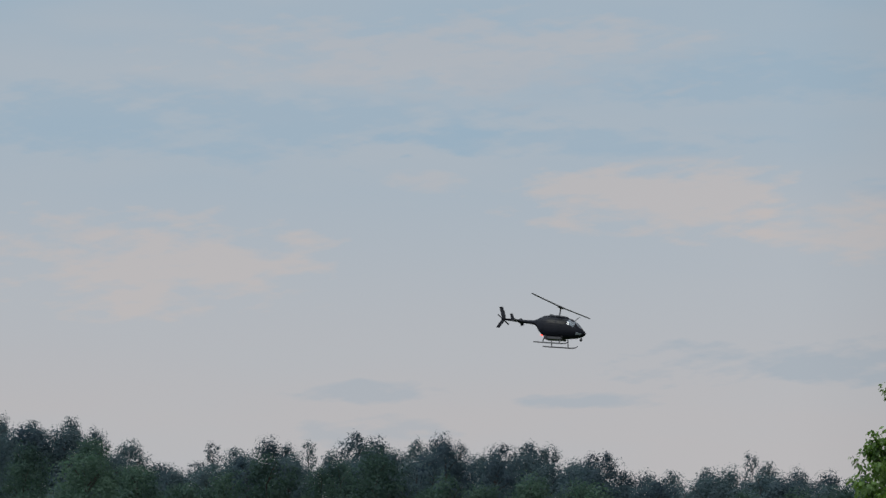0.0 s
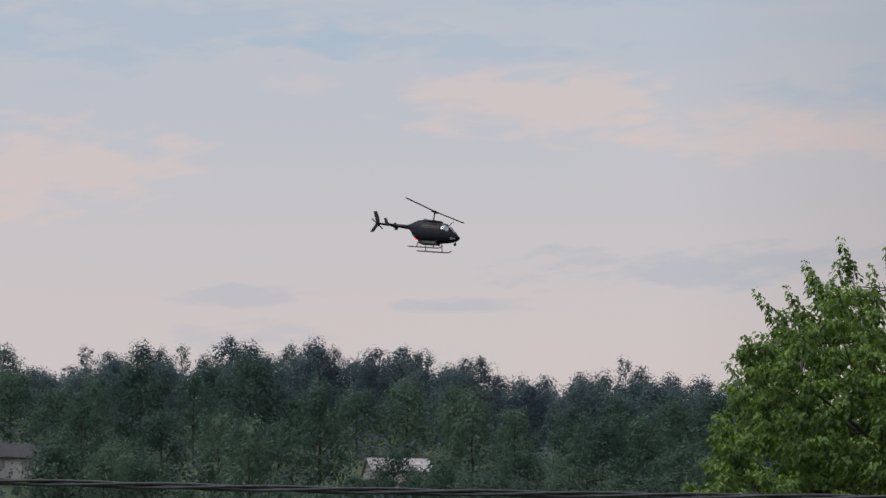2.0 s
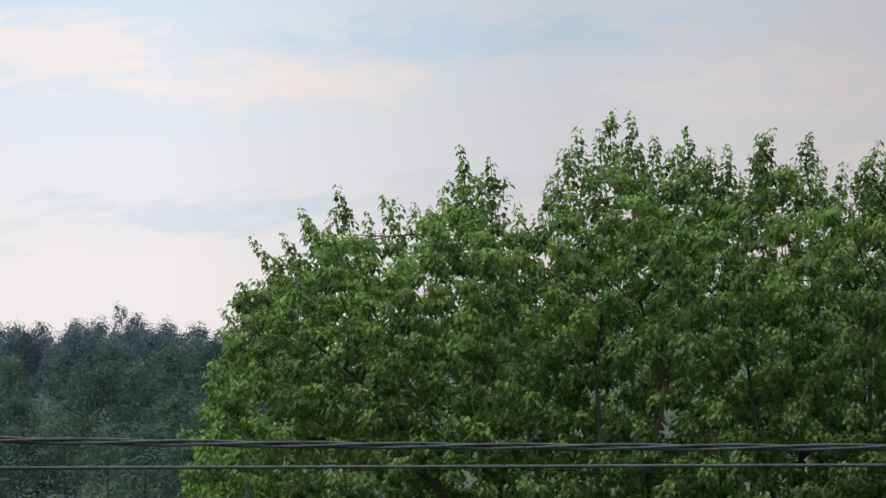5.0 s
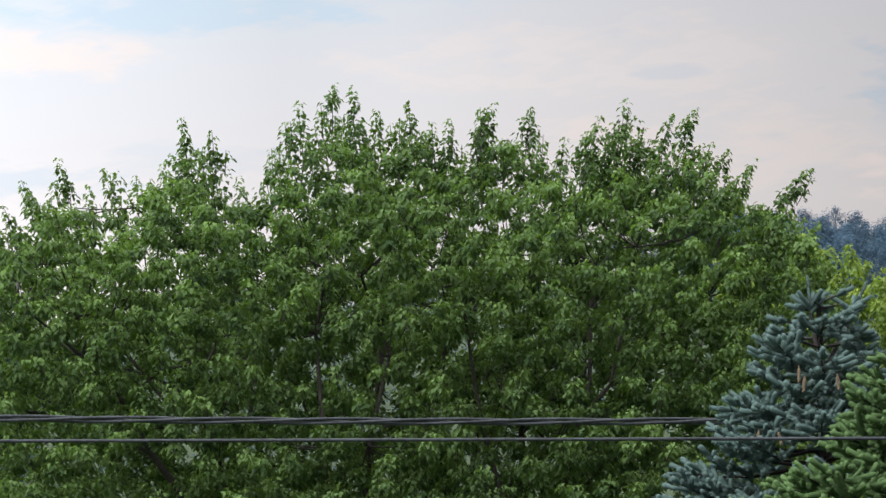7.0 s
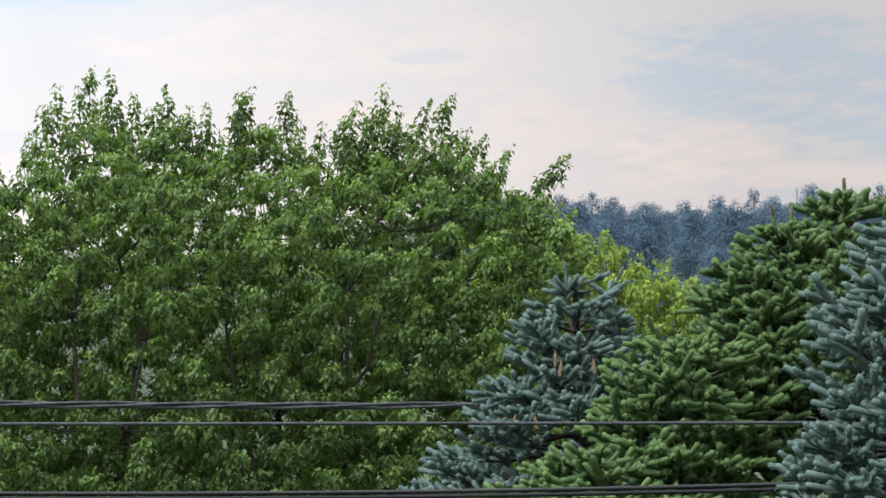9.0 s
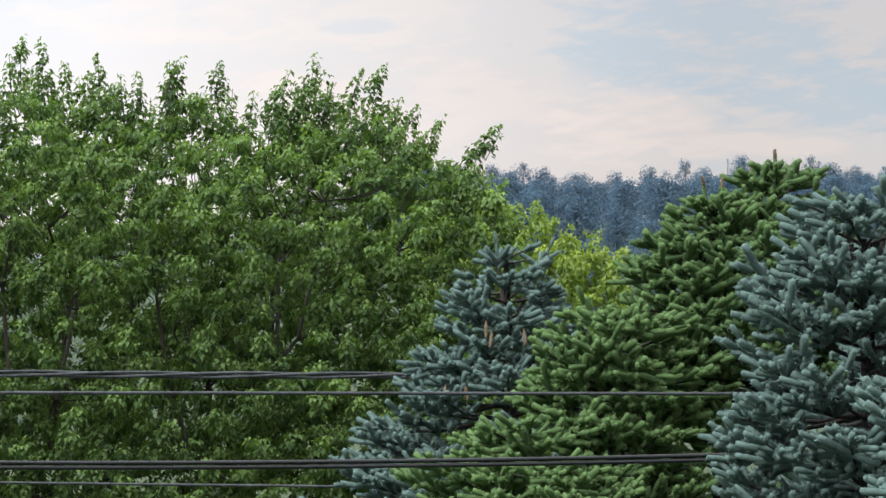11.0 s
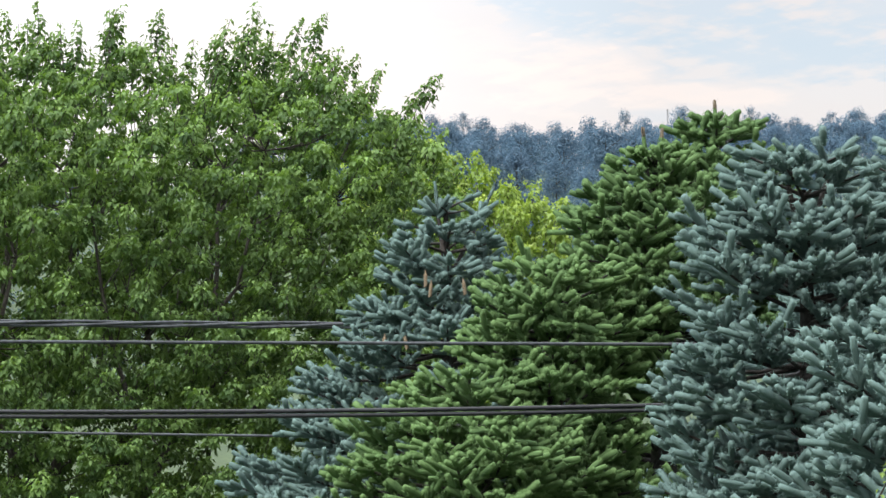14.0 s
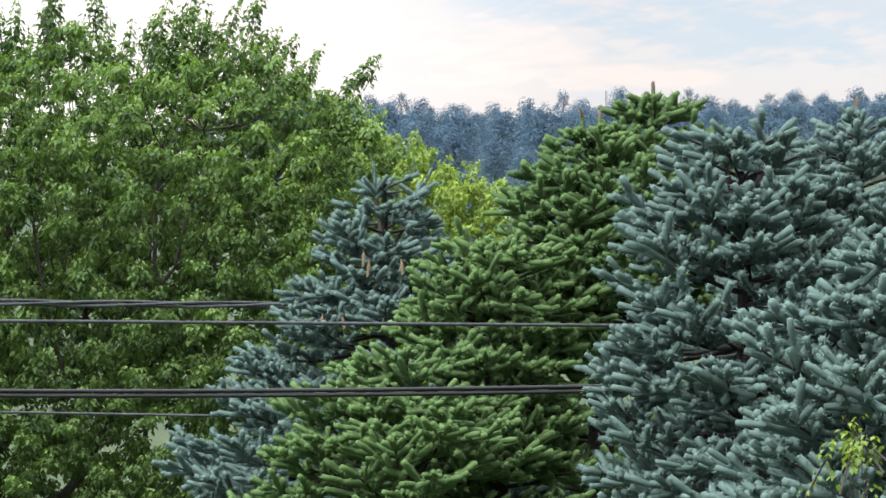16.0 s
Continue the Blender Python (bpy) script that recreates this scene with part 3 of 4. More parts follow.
# ---- woods on the hill ----
KITE = np.array([(-0.5, -0.4, 0), (0.55, 0, -0.05), (-0.4, 0.45, 0.05)])


def kites(soup, place, along, normal, size, tone):
    """Sprays of far leaves, too small to tell apart."""
    n = len(place)
    along = unit(along)
    side = unit(np.cross(along, normal))
    up = np.cross(side, along)
    t = KITE[None]
    v = place[:, None] + size[:, None, None] * (t[..., :1] * along[:, None] + t[..., 1:2] * side[:, None] + t[..., 2:] * up[:, None])
    f = np.array([(0, 1, 2)])[None] + (np.arange(n) * 3)[:, None, None]
    soup.add(v, [f.reshape(-1, 3)], np.repeat(tone, 3))


def crown_clumps(rng, width, height, base, lobes, per, clump, sparse=0.0):
    """An uneven egg of overlapping leaf masses, looser towards the outside."""
    soup = Soup()
    for i in range(lobes):
        h = (i + rng.uniform(0, 1)) / lobes
        rad = width * 0.5 * max(0.12, 1 - h ** 3.5) ** 0.5 * (0.75 + 0.25 * min(1, h * 3)) * rng.uniform(0.25, 0.85)
        g = i * 2.4 + rng.uniform(0, 0.8)
        c = np.array([math.cos(g) * rad, math.sin(g) * rad, base + height * h * 0.92])
        lr = rng.uniform(0.12, 0.23) * width * (1 - 0.2 * h)
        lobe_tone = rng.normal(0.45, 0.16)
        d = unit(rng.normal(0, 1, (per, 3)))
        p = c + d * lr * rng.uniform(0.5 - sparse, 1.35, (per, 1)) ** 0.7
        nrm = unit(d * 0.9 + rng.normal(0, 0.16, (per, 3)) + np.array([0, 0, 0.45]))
        # tone climbs with height on each lobe: top-lit shading put into the colour
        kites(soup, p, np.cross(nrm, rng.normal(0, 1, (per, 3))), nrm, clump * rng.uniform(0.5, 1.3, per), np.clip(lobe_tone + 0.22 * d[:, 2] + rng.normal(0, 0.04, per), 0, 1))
    return soup


def hill_tree(seed, width, height, lobes, per, clump, mat, label, sparse=0.0):
    rng = np.random.default_rng(seed)
    tree = thing("hillside_tree", (0, 0, -500), 0, label, "tree", "trees on the ridge")
    wood = Soup()
    tube(wood, [(0, 0, -1.5), (0.1, 0, height * 0.3), (0.0, 0.1, height * 0.62), (0.2, 0, height * 0.8)], (0.26, 0.18, 0.1, 0.03), 6)
    for k in range(7):
        g, z = rng.uniform(0, 6.28), rng.uniform(0.3, 0.75) * height
        e = np.array([math.cos(g) * width * 0.26, math.sin(g) * width * 0.26, z + height * 0.2])
        tube(wood, bent((0, 0, z), e, 0.3, rng, 4, 0.04), (0.09, 0.07, 0.05, 0.02), 4)
    soup_part("trunk", wood, M_BARK, tree)
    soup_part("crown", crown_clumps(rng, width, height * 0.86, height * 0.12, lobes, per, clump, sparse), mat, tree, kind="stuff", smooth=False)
    return tree


KINDS = [(11.0, 14, 34, 135, 0.39, 0.1), (9.5, 15, 30, 130, 0.37, 0.15), (12.5, 13.5, 36, 145, 0.41, 0.1), (8.0, 16.5, 34, 56, 0.38, 0.3), (10.0, 12.5, 30, 130, 0.39, 0.1), (8.5, 16.5, 36, 58, 0.38, 0.3)]
NEAR = [hill_tree(40 + i, w, h, lo, pe, cl, M_LEAF_HILL_HAZED, "dark green broadleaf tree on the wooded slope", sp) for i, (w, h, lo, pe, cl, sp) in enumerate(KINDS)]
MID = [hill_tree(80 + i, w, h, lo, pe, cl, M_LEAF_MID, "fresh green broadleaf tree on the lower slope", sp) for i, (w, h, lo, pe, cl, sp) in enumerate(KINDS)]
FAR = [hill_tree(60 + i, w, h, lo, pe, cl, M_LEAF_FAR_HAZED, "haze-tinted broadleaf tree on the distant ridge", sp) for i, (w, h, lo, pe, cl, sp) in enumerate(KINDS)]
HOUSES = ((-3.92, 0.62, 730.0), (1.03, 0.50, 724.0))
# treetops along the two ridges: azimuth, elevation
CREST_NEAR = [(-6.4, 6.95), (-6.0, 7.02), (-5.63, 7.0), (-5.2, 6.88), (-4.73, 6.93), (-4.41, 6.85), (-3.98, 6.61), (-3.58, 6.36), (-3.14, 6.44), (-2.93, 6.68), (-2.6, 6.54), (-2.22, 6.64), (-2.0, 6.67), (-1.71, 6.70), (-1.43, 6.53), (-1.1, 6.71), (-0.85, 6.64), (-0.6, 6.58), (-0.35, 6.63), (-0.02, 6.68), (0.22, 6.71),
              (0.48, 6.54), (0.72, 6.58), (1.08, 6.6), (1.34, 6.64), (1.67, 6.38), (1.9, 6.54), (2.06, 6.45), (2.35, 6.24), (2.6, 6.2), (2.89, 6.25), (3.36, 6.29), (3.65, 6.25), (3.93, 6.53), (4.15, 6.35), (4.51, 6.23), (4.9, 6.19), (5.3, 6.17), (5.8, 6.15)]
CREST_FAR = [(14.6, 7.2), (15.0, 7.3), (15.36, 7.36), (15.83, 7.23), (16.19, 7.23), (16.59, 7.28), (16.84, 7.16), (17.27, 7.09), (17.78, 7.09), (18.21, 7.14), (18.65, 7.28), (18.89, 7.12), (19.37, 7.25), (19.8, 7.15), (20.26, 7.29), (20.51, 7.14), (20.8, 7.1), (21.27, 7.2), (21.59, 7.18), (21.95, 7.14), (22.4, 7.2), (22.8, 7.15), (23.3, 7.2)]
AIRY = (-3.14, -2.93, -1.71, 0.22, 1.9, 3.93, 15.83, 16.59, 18.65, 20.26, 21.27)
rng = np.random.default_rng(7)
used = set()


def plant(shelf, pick, az, r, size, tall):
    """One of the wood's trees, drawn to a height where tall is given."""
    x, y = r * math.sin(radians(az)), r * math.cos(radians(az))
    z = float(ground_height(x, y)) - 0.3
    proto = (NEAR, MID, FAR)[shelf][pick]
    crown_top = max(v[2] for v in proto.children[1].bound_box)
    m = pose(x, y, z, 0, 0, rng.uniform(0, 360)) @ Matrix.Diagonal((size, size, tall / crown_top if tall else size * rng.uniform(0.85, 1.1), 1))
    if (shelf, pick) not in used:
        used.add((shelf, pick))
        proto.matrix_basis = m
    else:
        copy_thing(proto, m).matrix_basis = m


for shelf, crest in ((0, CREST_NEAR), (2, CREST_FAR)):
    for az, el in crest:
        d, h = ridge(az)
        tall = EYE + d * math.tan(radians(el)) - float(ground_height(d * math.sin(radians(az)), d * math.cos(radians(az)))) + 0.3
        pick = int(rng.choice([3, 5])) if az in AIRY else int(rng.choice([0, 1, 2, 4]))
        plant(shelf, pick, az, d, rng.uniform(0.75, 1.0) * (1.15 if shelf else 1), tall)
crest_az = np.array([c[0] for c in CREST_NEAR + CREST_FAR])
crest_el = np.array([c[1] for c in CREST_NEAR + CREST_FAR])
for row, back in enumerate((0.015, 0.04, 0.09, 0.14, 0.195, 0.25, 0.305)):
    az = -7.0
    while az < 24.5:
        d, h = ridge(az)
        step = math.degrees(10.2 / d)
        az += step * rng.uniform(0.7, 1.3)
        hidden = 6.2 < az < 14.6
        if hidden and (row > 0 or rng.random() < 0.6) or (az > 14 and row > (6 if 16 < az < 20 else 4)):
            continue
        r = d * (1 - back + rng.uniform(-0.015, 0.015))
        size = rng.uniform(0.85, 1.4) * (1.0 if row else 0.85)
        pick = int(rng.choice([0, 1, 2, 4]))
        for ha, hw, hr in HOUSES:
            if abs(az - ha) < hw + 0.15 and abs(r - hr) < 14:
                size = 0
            elif abs(az - ha) < hw and r < hr and r > hr - 190:
                size = 0.2 if ha < 0 else 0.3
        if size == 0:
            continue
        # no taller than the crest behind it
        low_crest = float(np.min(np.interp((az - 0.25, az, az + 0.25), crest_az, crest_el))) - 0.10
        room_up = EYE + r * math.tan(radians(low_crest)) - float(ground_height(r * math.sin(radians(az)), r * math.cos(radians(az))))
        tall = min(room_up, 13.0 * size * rng.uniform(0.8, 1.05))
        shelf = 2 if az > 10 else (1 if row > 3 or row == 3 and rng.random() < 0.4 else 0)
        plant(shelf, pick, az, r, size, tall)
for shelf, kinds in enumerate((NEAR, MID, FAR)):
    for pick, proto in enumerate(kinds):
        if (shelf, pick) not in used:
            for o in (*proto.children_recursive, proto):
                bpy.data.objects.remove(o)
            kinds[pick] = None
# bushes and small trees before the houses
for az, r, size in ((-4.38, 728, 0.34), (-4.2, 722, 0.26), (-4.05, 726, 0.2), (-3.78, 728, 0.17), (-3.42, 722, 0.36), (-3.3, 730, 0.42), (-4.5, 735, 0.5),
                    (0.62, 722, 0.34), (0.78, 724, 0.36), (0.98, 712, 0.80), (1.2, 722, 0.40), (1.42, 720, 0.38), (1.55, 716, 0.62), (1.3, 714, 0.33), (0.9, 718, 0.4), (0.5, 716, 0.5)):
    a = radians(az)
    r -= 12
    x, y = r * math.sin(a), r * math.cos(a)
    m = pose(x, y, float(ground_height(x, y)) - 0.6, 0, 0, rng.uniform(0, 360)) @ Matrix.Diagonal((size * 1.15, size * 1.15, size, 1))
    c = copy_thing(MID[int(rng.choice([0, 2, 4]))], m)
    c.matrix_basis = m
    tagged(c, "small green tree beside a hillside house")
# undergrowth that closes the woods towards the ground
under = Soup()
for a0, a1, f0, mat_n in ((-8, 6.5, 0.60, 60000), (6.5, 24.8, 0.66, 50000)):
    ua = rng.uniform(a0, a1, mat_n)
    ud, uh = ridge(ua)
    ur = ud * rng.uniform(f0, 1.03, mat_n)
    ux, uy = ur * np.sin(np.radians(ua)), ur * np.cos(np.radians(ua))
    keep = np.ones(mat_n, bool)
    for ha, hw, hr in HOUSES:
        keep &= ~((np.abs(ua - ha) < hw + 0.1) & (ur < hr + 9) & (ur > hr - 14))
    ux, uy = ux[keep], uy[keep]
    k = len(ux)
    up_h = rng.uniform(0, 1, k) ** 1.3 * 5.5
    nr = unit(rng.normal(0, 0.6, (k, 3)) + np.array([0, -0.5, 0.8]))
    kites(under, np.stack([ux, uy, ground_height(ux, uy) + up_h], 1), np.cross(nr, rng.normal(0, 1, (k, 3))), nr, rng.uniform(0.4, 0.8, k), np.clip(rng.normal(0.35, 0.1, k), 0, 1))
tagged(new("undergrowth", under.mesh("undergrowth", M_LEAF_HILL_HAZED, False)), "dark green undergrowth beneath the hillside trees", "undergrowth", kind="stuff")


# ---- houses on the slope ----
def box(bm, x0, x1, y0, y1, z0, z1):
    r = bmesh.ops.create_cube(bm, size=1, matrix=Matrix.Translation(((x0 + x1) / 2, (y0 + y1) / 2, (z0 + z1) / 2)) @ Matrix.Diagonal((x1 - x0, y1 - y0, z1 - z0, 1)))
    return r["verts"]


def one_box(*b):
    bm = bmesh.new()
    box(bm, *b)
    return bm


def house(name, az, r, turn, w, dep, eave, rise, roof_mat, label, windows, chimney, skylights):
    p = spot(az, 0, r)
    z = float(ground_height(p.x, p.y))
    h = thing(name, (p.x, p.y, z), -az + turn, label, "house")
    bm = bmesh.new()
    # walls with gable ends
    v = [bm.verts.new(c) for c in ((-w / 2, -dep / 2, -1.5), (w / 2, -dep / 2, -1.5), (w / 2, dep / 2, -1.5), (-w / 2, dep / 2, -1.5),
                                   (-w / 2, -dep / 2, eave), (w / 2, -dep / 2, eave), (w / 2, dep / 2, eave), (-w / 2, dep / 2, eave), (-w / 2, 0, eave + rise), (w / 2, 0, eave + rise))]
    for f in ((0, 1, 5, 4), (2, 3, 7, 6), (0, 4, 8, 7, 3), (1, 2, 6, 9, 5), (4, 5, 9, 8), (6, 7, 8, 9), (3, 2, 1, 0)):
        bm.faces.new([v[k] for k in f])
    part("wall", bm, M_SIDING, h)
    for sg in (-1, 1):
        bm = bmesh.new()
        slope = rise / (dep / 2)
        o, t = 0.45, 0.2
        pts = [(sg * (dep / 2 + o), eave - slope * o + 0.05), (0, eave + rise + 0.05), (0, eave + rise + 0.05 + t), (sg * (dep / 2 + o), eave - slope * o + 0.05 + t)]
        a = [bm.verts.new((-w / 2 - 0.35, y, zz)) for y, zz in pts]
        b = [bm.verts.new((w / 2 + 0.35, y, zz)) for y, zz in pts]
        for k in range(4):
            bm.faces.new((a[k], a[(k + 1) % 4], b[(k + 1) % 4], b[k]))
        bm.faces.new(a), bm.faces.new(b[::-1])
        roof = part("roof", bm, roof_mat, h)
        if sg < 0:
            for sx in skylights:
                q = one_box(sx - 0.5, sx + 0.5, -0.45, 0.45, 0, 0.12)
                bmesh.ops.transform(q, verts=q.verts, matrix=Matrix.Translation((0, -dep / 4, eave + rise / 2 + 0.27)) @ Matrix.Rotation(math.atan(slope), 4, "X"))
                part("skylight", q, M_SIDING, roof, "white skylight")
    for wx, wz, ww, wh in windows:
        fr = part("window", one_box(wx - ww / 2 - 0.1, wx + ww / 2 + 0.1, -dep / 2 - 0.07, -dep / 2 - 0.003, wz - wh / 2 - 0.1, wz + wh / 2 + 0.1), M_SIDING, h)
        part("pane", one_box(wx - ww / 2, wx + ww / 2, -dep / 2 - 0.1, -dep / 2 - 0.074, wz - wh / 2, wz + wh / 2), M_GLASS, fr)
    if chimney is not None:
        part("chimney", one_box(chimney - 0.45, chimney + 0.45, -0.9, 0.3, -1.0, eave + rise + 0.9), M_BRICK, h, "pale chimney stack")
    return h


house("house", -3.92, 730.0, 16, 8.4, 7.5, 3.6, 2.3, M_ROOF, "white two-storey house with a dark shingle roof and end chimney", ((-2.6, 2.4, 0.9, 1.3), (-1.7, 2.4, 0.6, 1.3), (1.9, 2.3, 0.9, 1.5), (3.0, 2.3, 0.9, 1.5), (2.8, 0.2, 1.0, 1.2)), -4.66, ())
house("house", 1.03, 724.0, 12, 9.6, 8.0, 2.9, 2.2, M_ROOF_PALE, "house with a pale metal roof half hidden by trees", ((2.6, 1.6, 0.9, 1.2), (4.0, 1.6, 0.9, 1.2)), None, (1.2, 2.9))

# lattice mast on the far ridge
mp = spot(19.2, 0, 1285)
mz = float(ground_height(mp.x, mp.y))
mast = thing("antenna_mast", (mp.x, mp.y, mz), 0, "thin grey lattice antenna mast on the ridge", "antenna mast")
mtop = EYE + 1285 * math.tan(radians(7.27)) - mz
for k in range(3):
    g = k * 2.094
    sp_ = Soup()
    tube(sp_, [(0.3 * math.cos(g), 0.3 * math.sin(g), -0.5), (0.3 * math.cos(g), 0.3 * math.sin(g), mtop)], (0.05, 0.05), 5)
    soup_part("leg", sp_, M_HELI_GREY, mast)
lace = Soup()
for k in range(int(mtop / 0.8)):
    g = k * 2.094
    tube(lace, [(0.3 * math.cos(g), 0.3 * math.sin(g), k * 0.8), (0.3 * math.cos(g + 2.094), 0.3 * math.sin(g + 2.094), k * 0.8 + 0.8)], (0.03, 0.03), 4)
soup_part("lattice", lace, M_HELI_GREY, mast, kind="stuff")


# ---- helicopter ----
SECTIONS = [(3.18, -0.36, 0.04, 0.04), (3.0, -0.36, 0.24, 0.2), (2.65, -0.3, 0.46, 0.44), (2.2, -0.14, 0.6, 0.72), (1.6, 0.0, 0.68, 0.94), (0.9, 0.02, 0.7, 1.0), (0.0, 0.04, 0.7, 1.04), (-0.8, 0.08, 0.68, 1.02), (-1.4, 0.16, 0.58, 0.9), (-1.8, 0.28, 0.44, 0.68), (-2.1, 0.4, 0.3, 0.4), (-2.4, 0.46, 0.2, 0.22)]


def hull(x, a, off=0.0, sections=SECTIONS):
    """A point of the hull at station x and angle a round it (0 left, 90 up)."""
    sx = np.array([q[0] for q in sections])[::-1]
    zc, hw, hh = (np.interp(x, sx, np.array([q[k] for q in sections])[::-1]) for k in (1, 2, 3))
    c, s_ = math.cos(a), math.sin(a)
    e = 0.8
    return Vector((x, (hw + off) * math.copysign(abs(c) ** e, c), zc + (hh + off) * math.copysign(abs(s_) ** e, s_)))


def hull_mesh(sections, off=0.0, sides=24):
    bm = bmesh.new()
    xs = []
    for q, w in zip(sections[:-1], sections[1:]):
        xs += [q[0], (q[0] + w[0]) / 2]
    xs.append(sections[-1][0])
    rings = [[bm.verts.new(hull(x, 2 * math.pi * k / sides, off, sections)) for k in range(sides)] for x in xs]
    for r0, r1 in zip(rings[:-1], rings[1:]):
        for k in range(sides):
            bm.faces.new((r0[k], r0[(k + 1) % sides], r1[(k + 1) % sides], r1[k]))
    bm.faces.new(rings[0]), bm.faces.new(rings[-1][::-1])
    return bm


def patch(x0, x1, a0, a1, off=0.012, nx=6, na=6, slant=0.0):
    bm = bmesh.new()
    g = [[bm.verts.new(hull(x0 + (x1 - x0) * i / nx + slant * j / na, radians(a0 + (a1 - a0) * j / na), off)) for j in range(na + 1)] for i in range(nx + 1)]
    for i in range(nx):
        for j in range(na):
            bm.faces.new((g[i][j], g[i + 1][j], g[i + 1][j + 1], g[i][j + 1]))
    return bm


def rod(pts, radii, sides=8):
    q = Soup()
    tube(q, pts, radii, sides)
    return q


def plate(outline, thick, axis):
    """A flat plate with the outline's (u, v) in the plane across axis."""
    bm = bmesh.new()
    rows_ = []
    for t in (-thick / 2, thick / 2):
        rows_.append([bm.verts.new((u, t, v) if axis == "y" else (u, v, t)) for u, v in outline])
    n = len(outline)
    bm.faces.new(rows_[0]), bm.faces.new(rows_[1][::-1])
    for k in range(n):
        bm.faces.new((rows_[0][k], rows_[0][(k + 1) % n], rows_[1][(k + 1) % n], rows_[1][k]))
    return bm


def moved(bm, m):
    bmesh.ops.transform(bm, verts=bm.verts, matrix=m)
    return bm


heli = thing("helicopter", (0, 0, 0), 0, "dark blue-black light helicopter with skids, in flight", "helicopter")
hull_ob = part("fuselage", hull_mesh(SECTIONS), M_HELI, heli, smooth=True)
COWL = [(1.35, 0.92, 0.1, 0.05), (1.0, 1.0, 0.32, 0.16), (0.3, 1.06, 0.4, 0.18), (-0.6, 1.06, 0.4, 0.18), (-1.4, 0.96, 0.34, 0.16), (-2.1, 0.66, 0.16, 0.1)]
part("engine_cowling", hull_mesh(COWL), M_HELI, heli, smooth=True)
part("exhaust", moved(one_box(-0.16, 0.16, -0.12, 0.12, 0, 0.22), Matrix.Translation((-0.75, 0, 1.08))), M_HELI_METAL, heli)
for a0, a1 in ((52, 88), (92, 128)):
    part("windshield", patch(2.0, 2.75, a0, a1, slant=-0.1), M_GLASS, hull_ob, "clear windscreen pane", smooth=True)
for x0, x1 in ((1.35, 2.1), (0.25, 1.15), (-0.75, 0.05)):
    for a0, a1 in ((12, 48), (132, 168)):
        part("cabin_window", patch(x0, x1, a0, a1), M_GLASS_DARK if x0 < 1.3 else M_GLASS, hull_ob, "tinted cabin window", smooth=True)
for a0, a1 in ((-38, -10), (190, 218)):
    part("chin_window", patch(2.35, 2.85, a0, a1), M_GLASS, hull_ob, "clear chin window", smooth=True)
boom = soup_part("tail_boom", rod([(-2.2, 0, 0.42), (-3.4, 0, 0.48), (-5.95, 0, 0.6)], (0.23, 0.17, 0.09), 12), M_HELI, heli)
part("tail_fin", plate([(-5.55, 0.55), (-5.95, 0.62), (-6.45, 1.75), (-6.1, 1.8), (-5.75, 1.2)], 0.08, "y"), M_HELI, heli)
part("ventral_fin", plate([(-5.55, 0.6), (-6.0, 0.55), (-6.45, -0.25), (-6.15, -0.28)], 0.08, "y"), M_HELI, heli)
part("stabiliser", moved(plate([(-4.1, -1.0), (-4.1, 1.0), (-4.5, 1.0), (-4.5, -1.0)], 0.06, "z"), Matrix.Translation((0, 0, 0.5))), M_HELI, heli)
for sg in (-1, 1):
    part("end_plate", moved(plate([(-4.05, 0.32), (-4.4, 0.25), (-4.65, 0.95), (-4.38, 0.98)], 0.05, "y"), Matrix.Translation((0, sg * 1.02, 0))), M_HELI, heli)
    sk = soup_part("skid", rod([(-1.7, sg, -1.62), (-1.0, sg, -1.63), (1.4, sg, -1.63), (1.75, sg, -1.58), (2.0, sg, -1.42)], (0.05, 0.06, 0.06, 0.055, 0.04)), M_HELI_METAL, heli)
    for x in (-0.75, 1.0):
        soup_part("strut", rod([(x, sg * 0.35, -0.78), (x, sg * 0.75, -0.95), (x, sg, -1.6)], (0.05, 0.05, 0.05)), M_HELI_METAL, sk)
part("belly_basket", one_box(-0.95, 0.95, -0.5, 0.5, -1.12, -0.9), M_HELI_METAL, heli, "grey belly equipment box")
bm = bmesh.new()
bmesh.ops.create_uvsphere(bm, u_segments=14, v_segments=10, radius=0.15, matrix=Matrix.Translation((2.75, 0, -0.98)))
ball = part("camera_ball", bm, M_HELI_METAL, heli, smooth=True)
soup_part("bracket", rod([(2.75, 0, -0.6), (2.75, 0, -0.9)], (0.04, 0.04)), M_HELI_METAL, ball)
soup_part("wire_cutter", rod([(1.75, 0, 0.72), (2.05, 0, 1.05), (2.3, 0, 1.22)], (0.05, 0.04, 0.02)), M_HELI_METAL, heli)
soup_part("mast", rod([(0.1, 0, 1.0), (0.1, 0, 2.05)], (0.07, 0.06)), M_HELI_METAL, heli)
hub = part("rotor_hub", moved(one_box(-0.4, 0.4, -0.13, 0.13, -0.08, 0.08), Matrix.Translation((0.1, 0, 2.05)) @ Matrix.Rotation(radians(ROTOR), 4, "Z")), M_HELI_METAL, heli)
for sg in (0, 180):
    bl = plate([(0.35, -0.1), (0.7, -0.13), (5.05, -0.13), (5.08, 0.0), (5.05, 0.11), (0.7, 0.11), (0.35, 0.1)], 0.045, "z")
    part("rotor_blade", moved(bl, Matrix.Translation((0.1, 0, 2.08)) @ Matrix.Rotation(radians(ROTOR + sg), 4, "Z") @ Matrix.Rotation(radians(-1.2), 4, "Y")), M_BLADE, heli)
thub = soup_part("tail_rotor_hub", rod([(-6.0, 0.02, 0.62), (-6.0, 0.35, 0.62)], (0.06, 0.05)), M_HELI_METAL, heli)
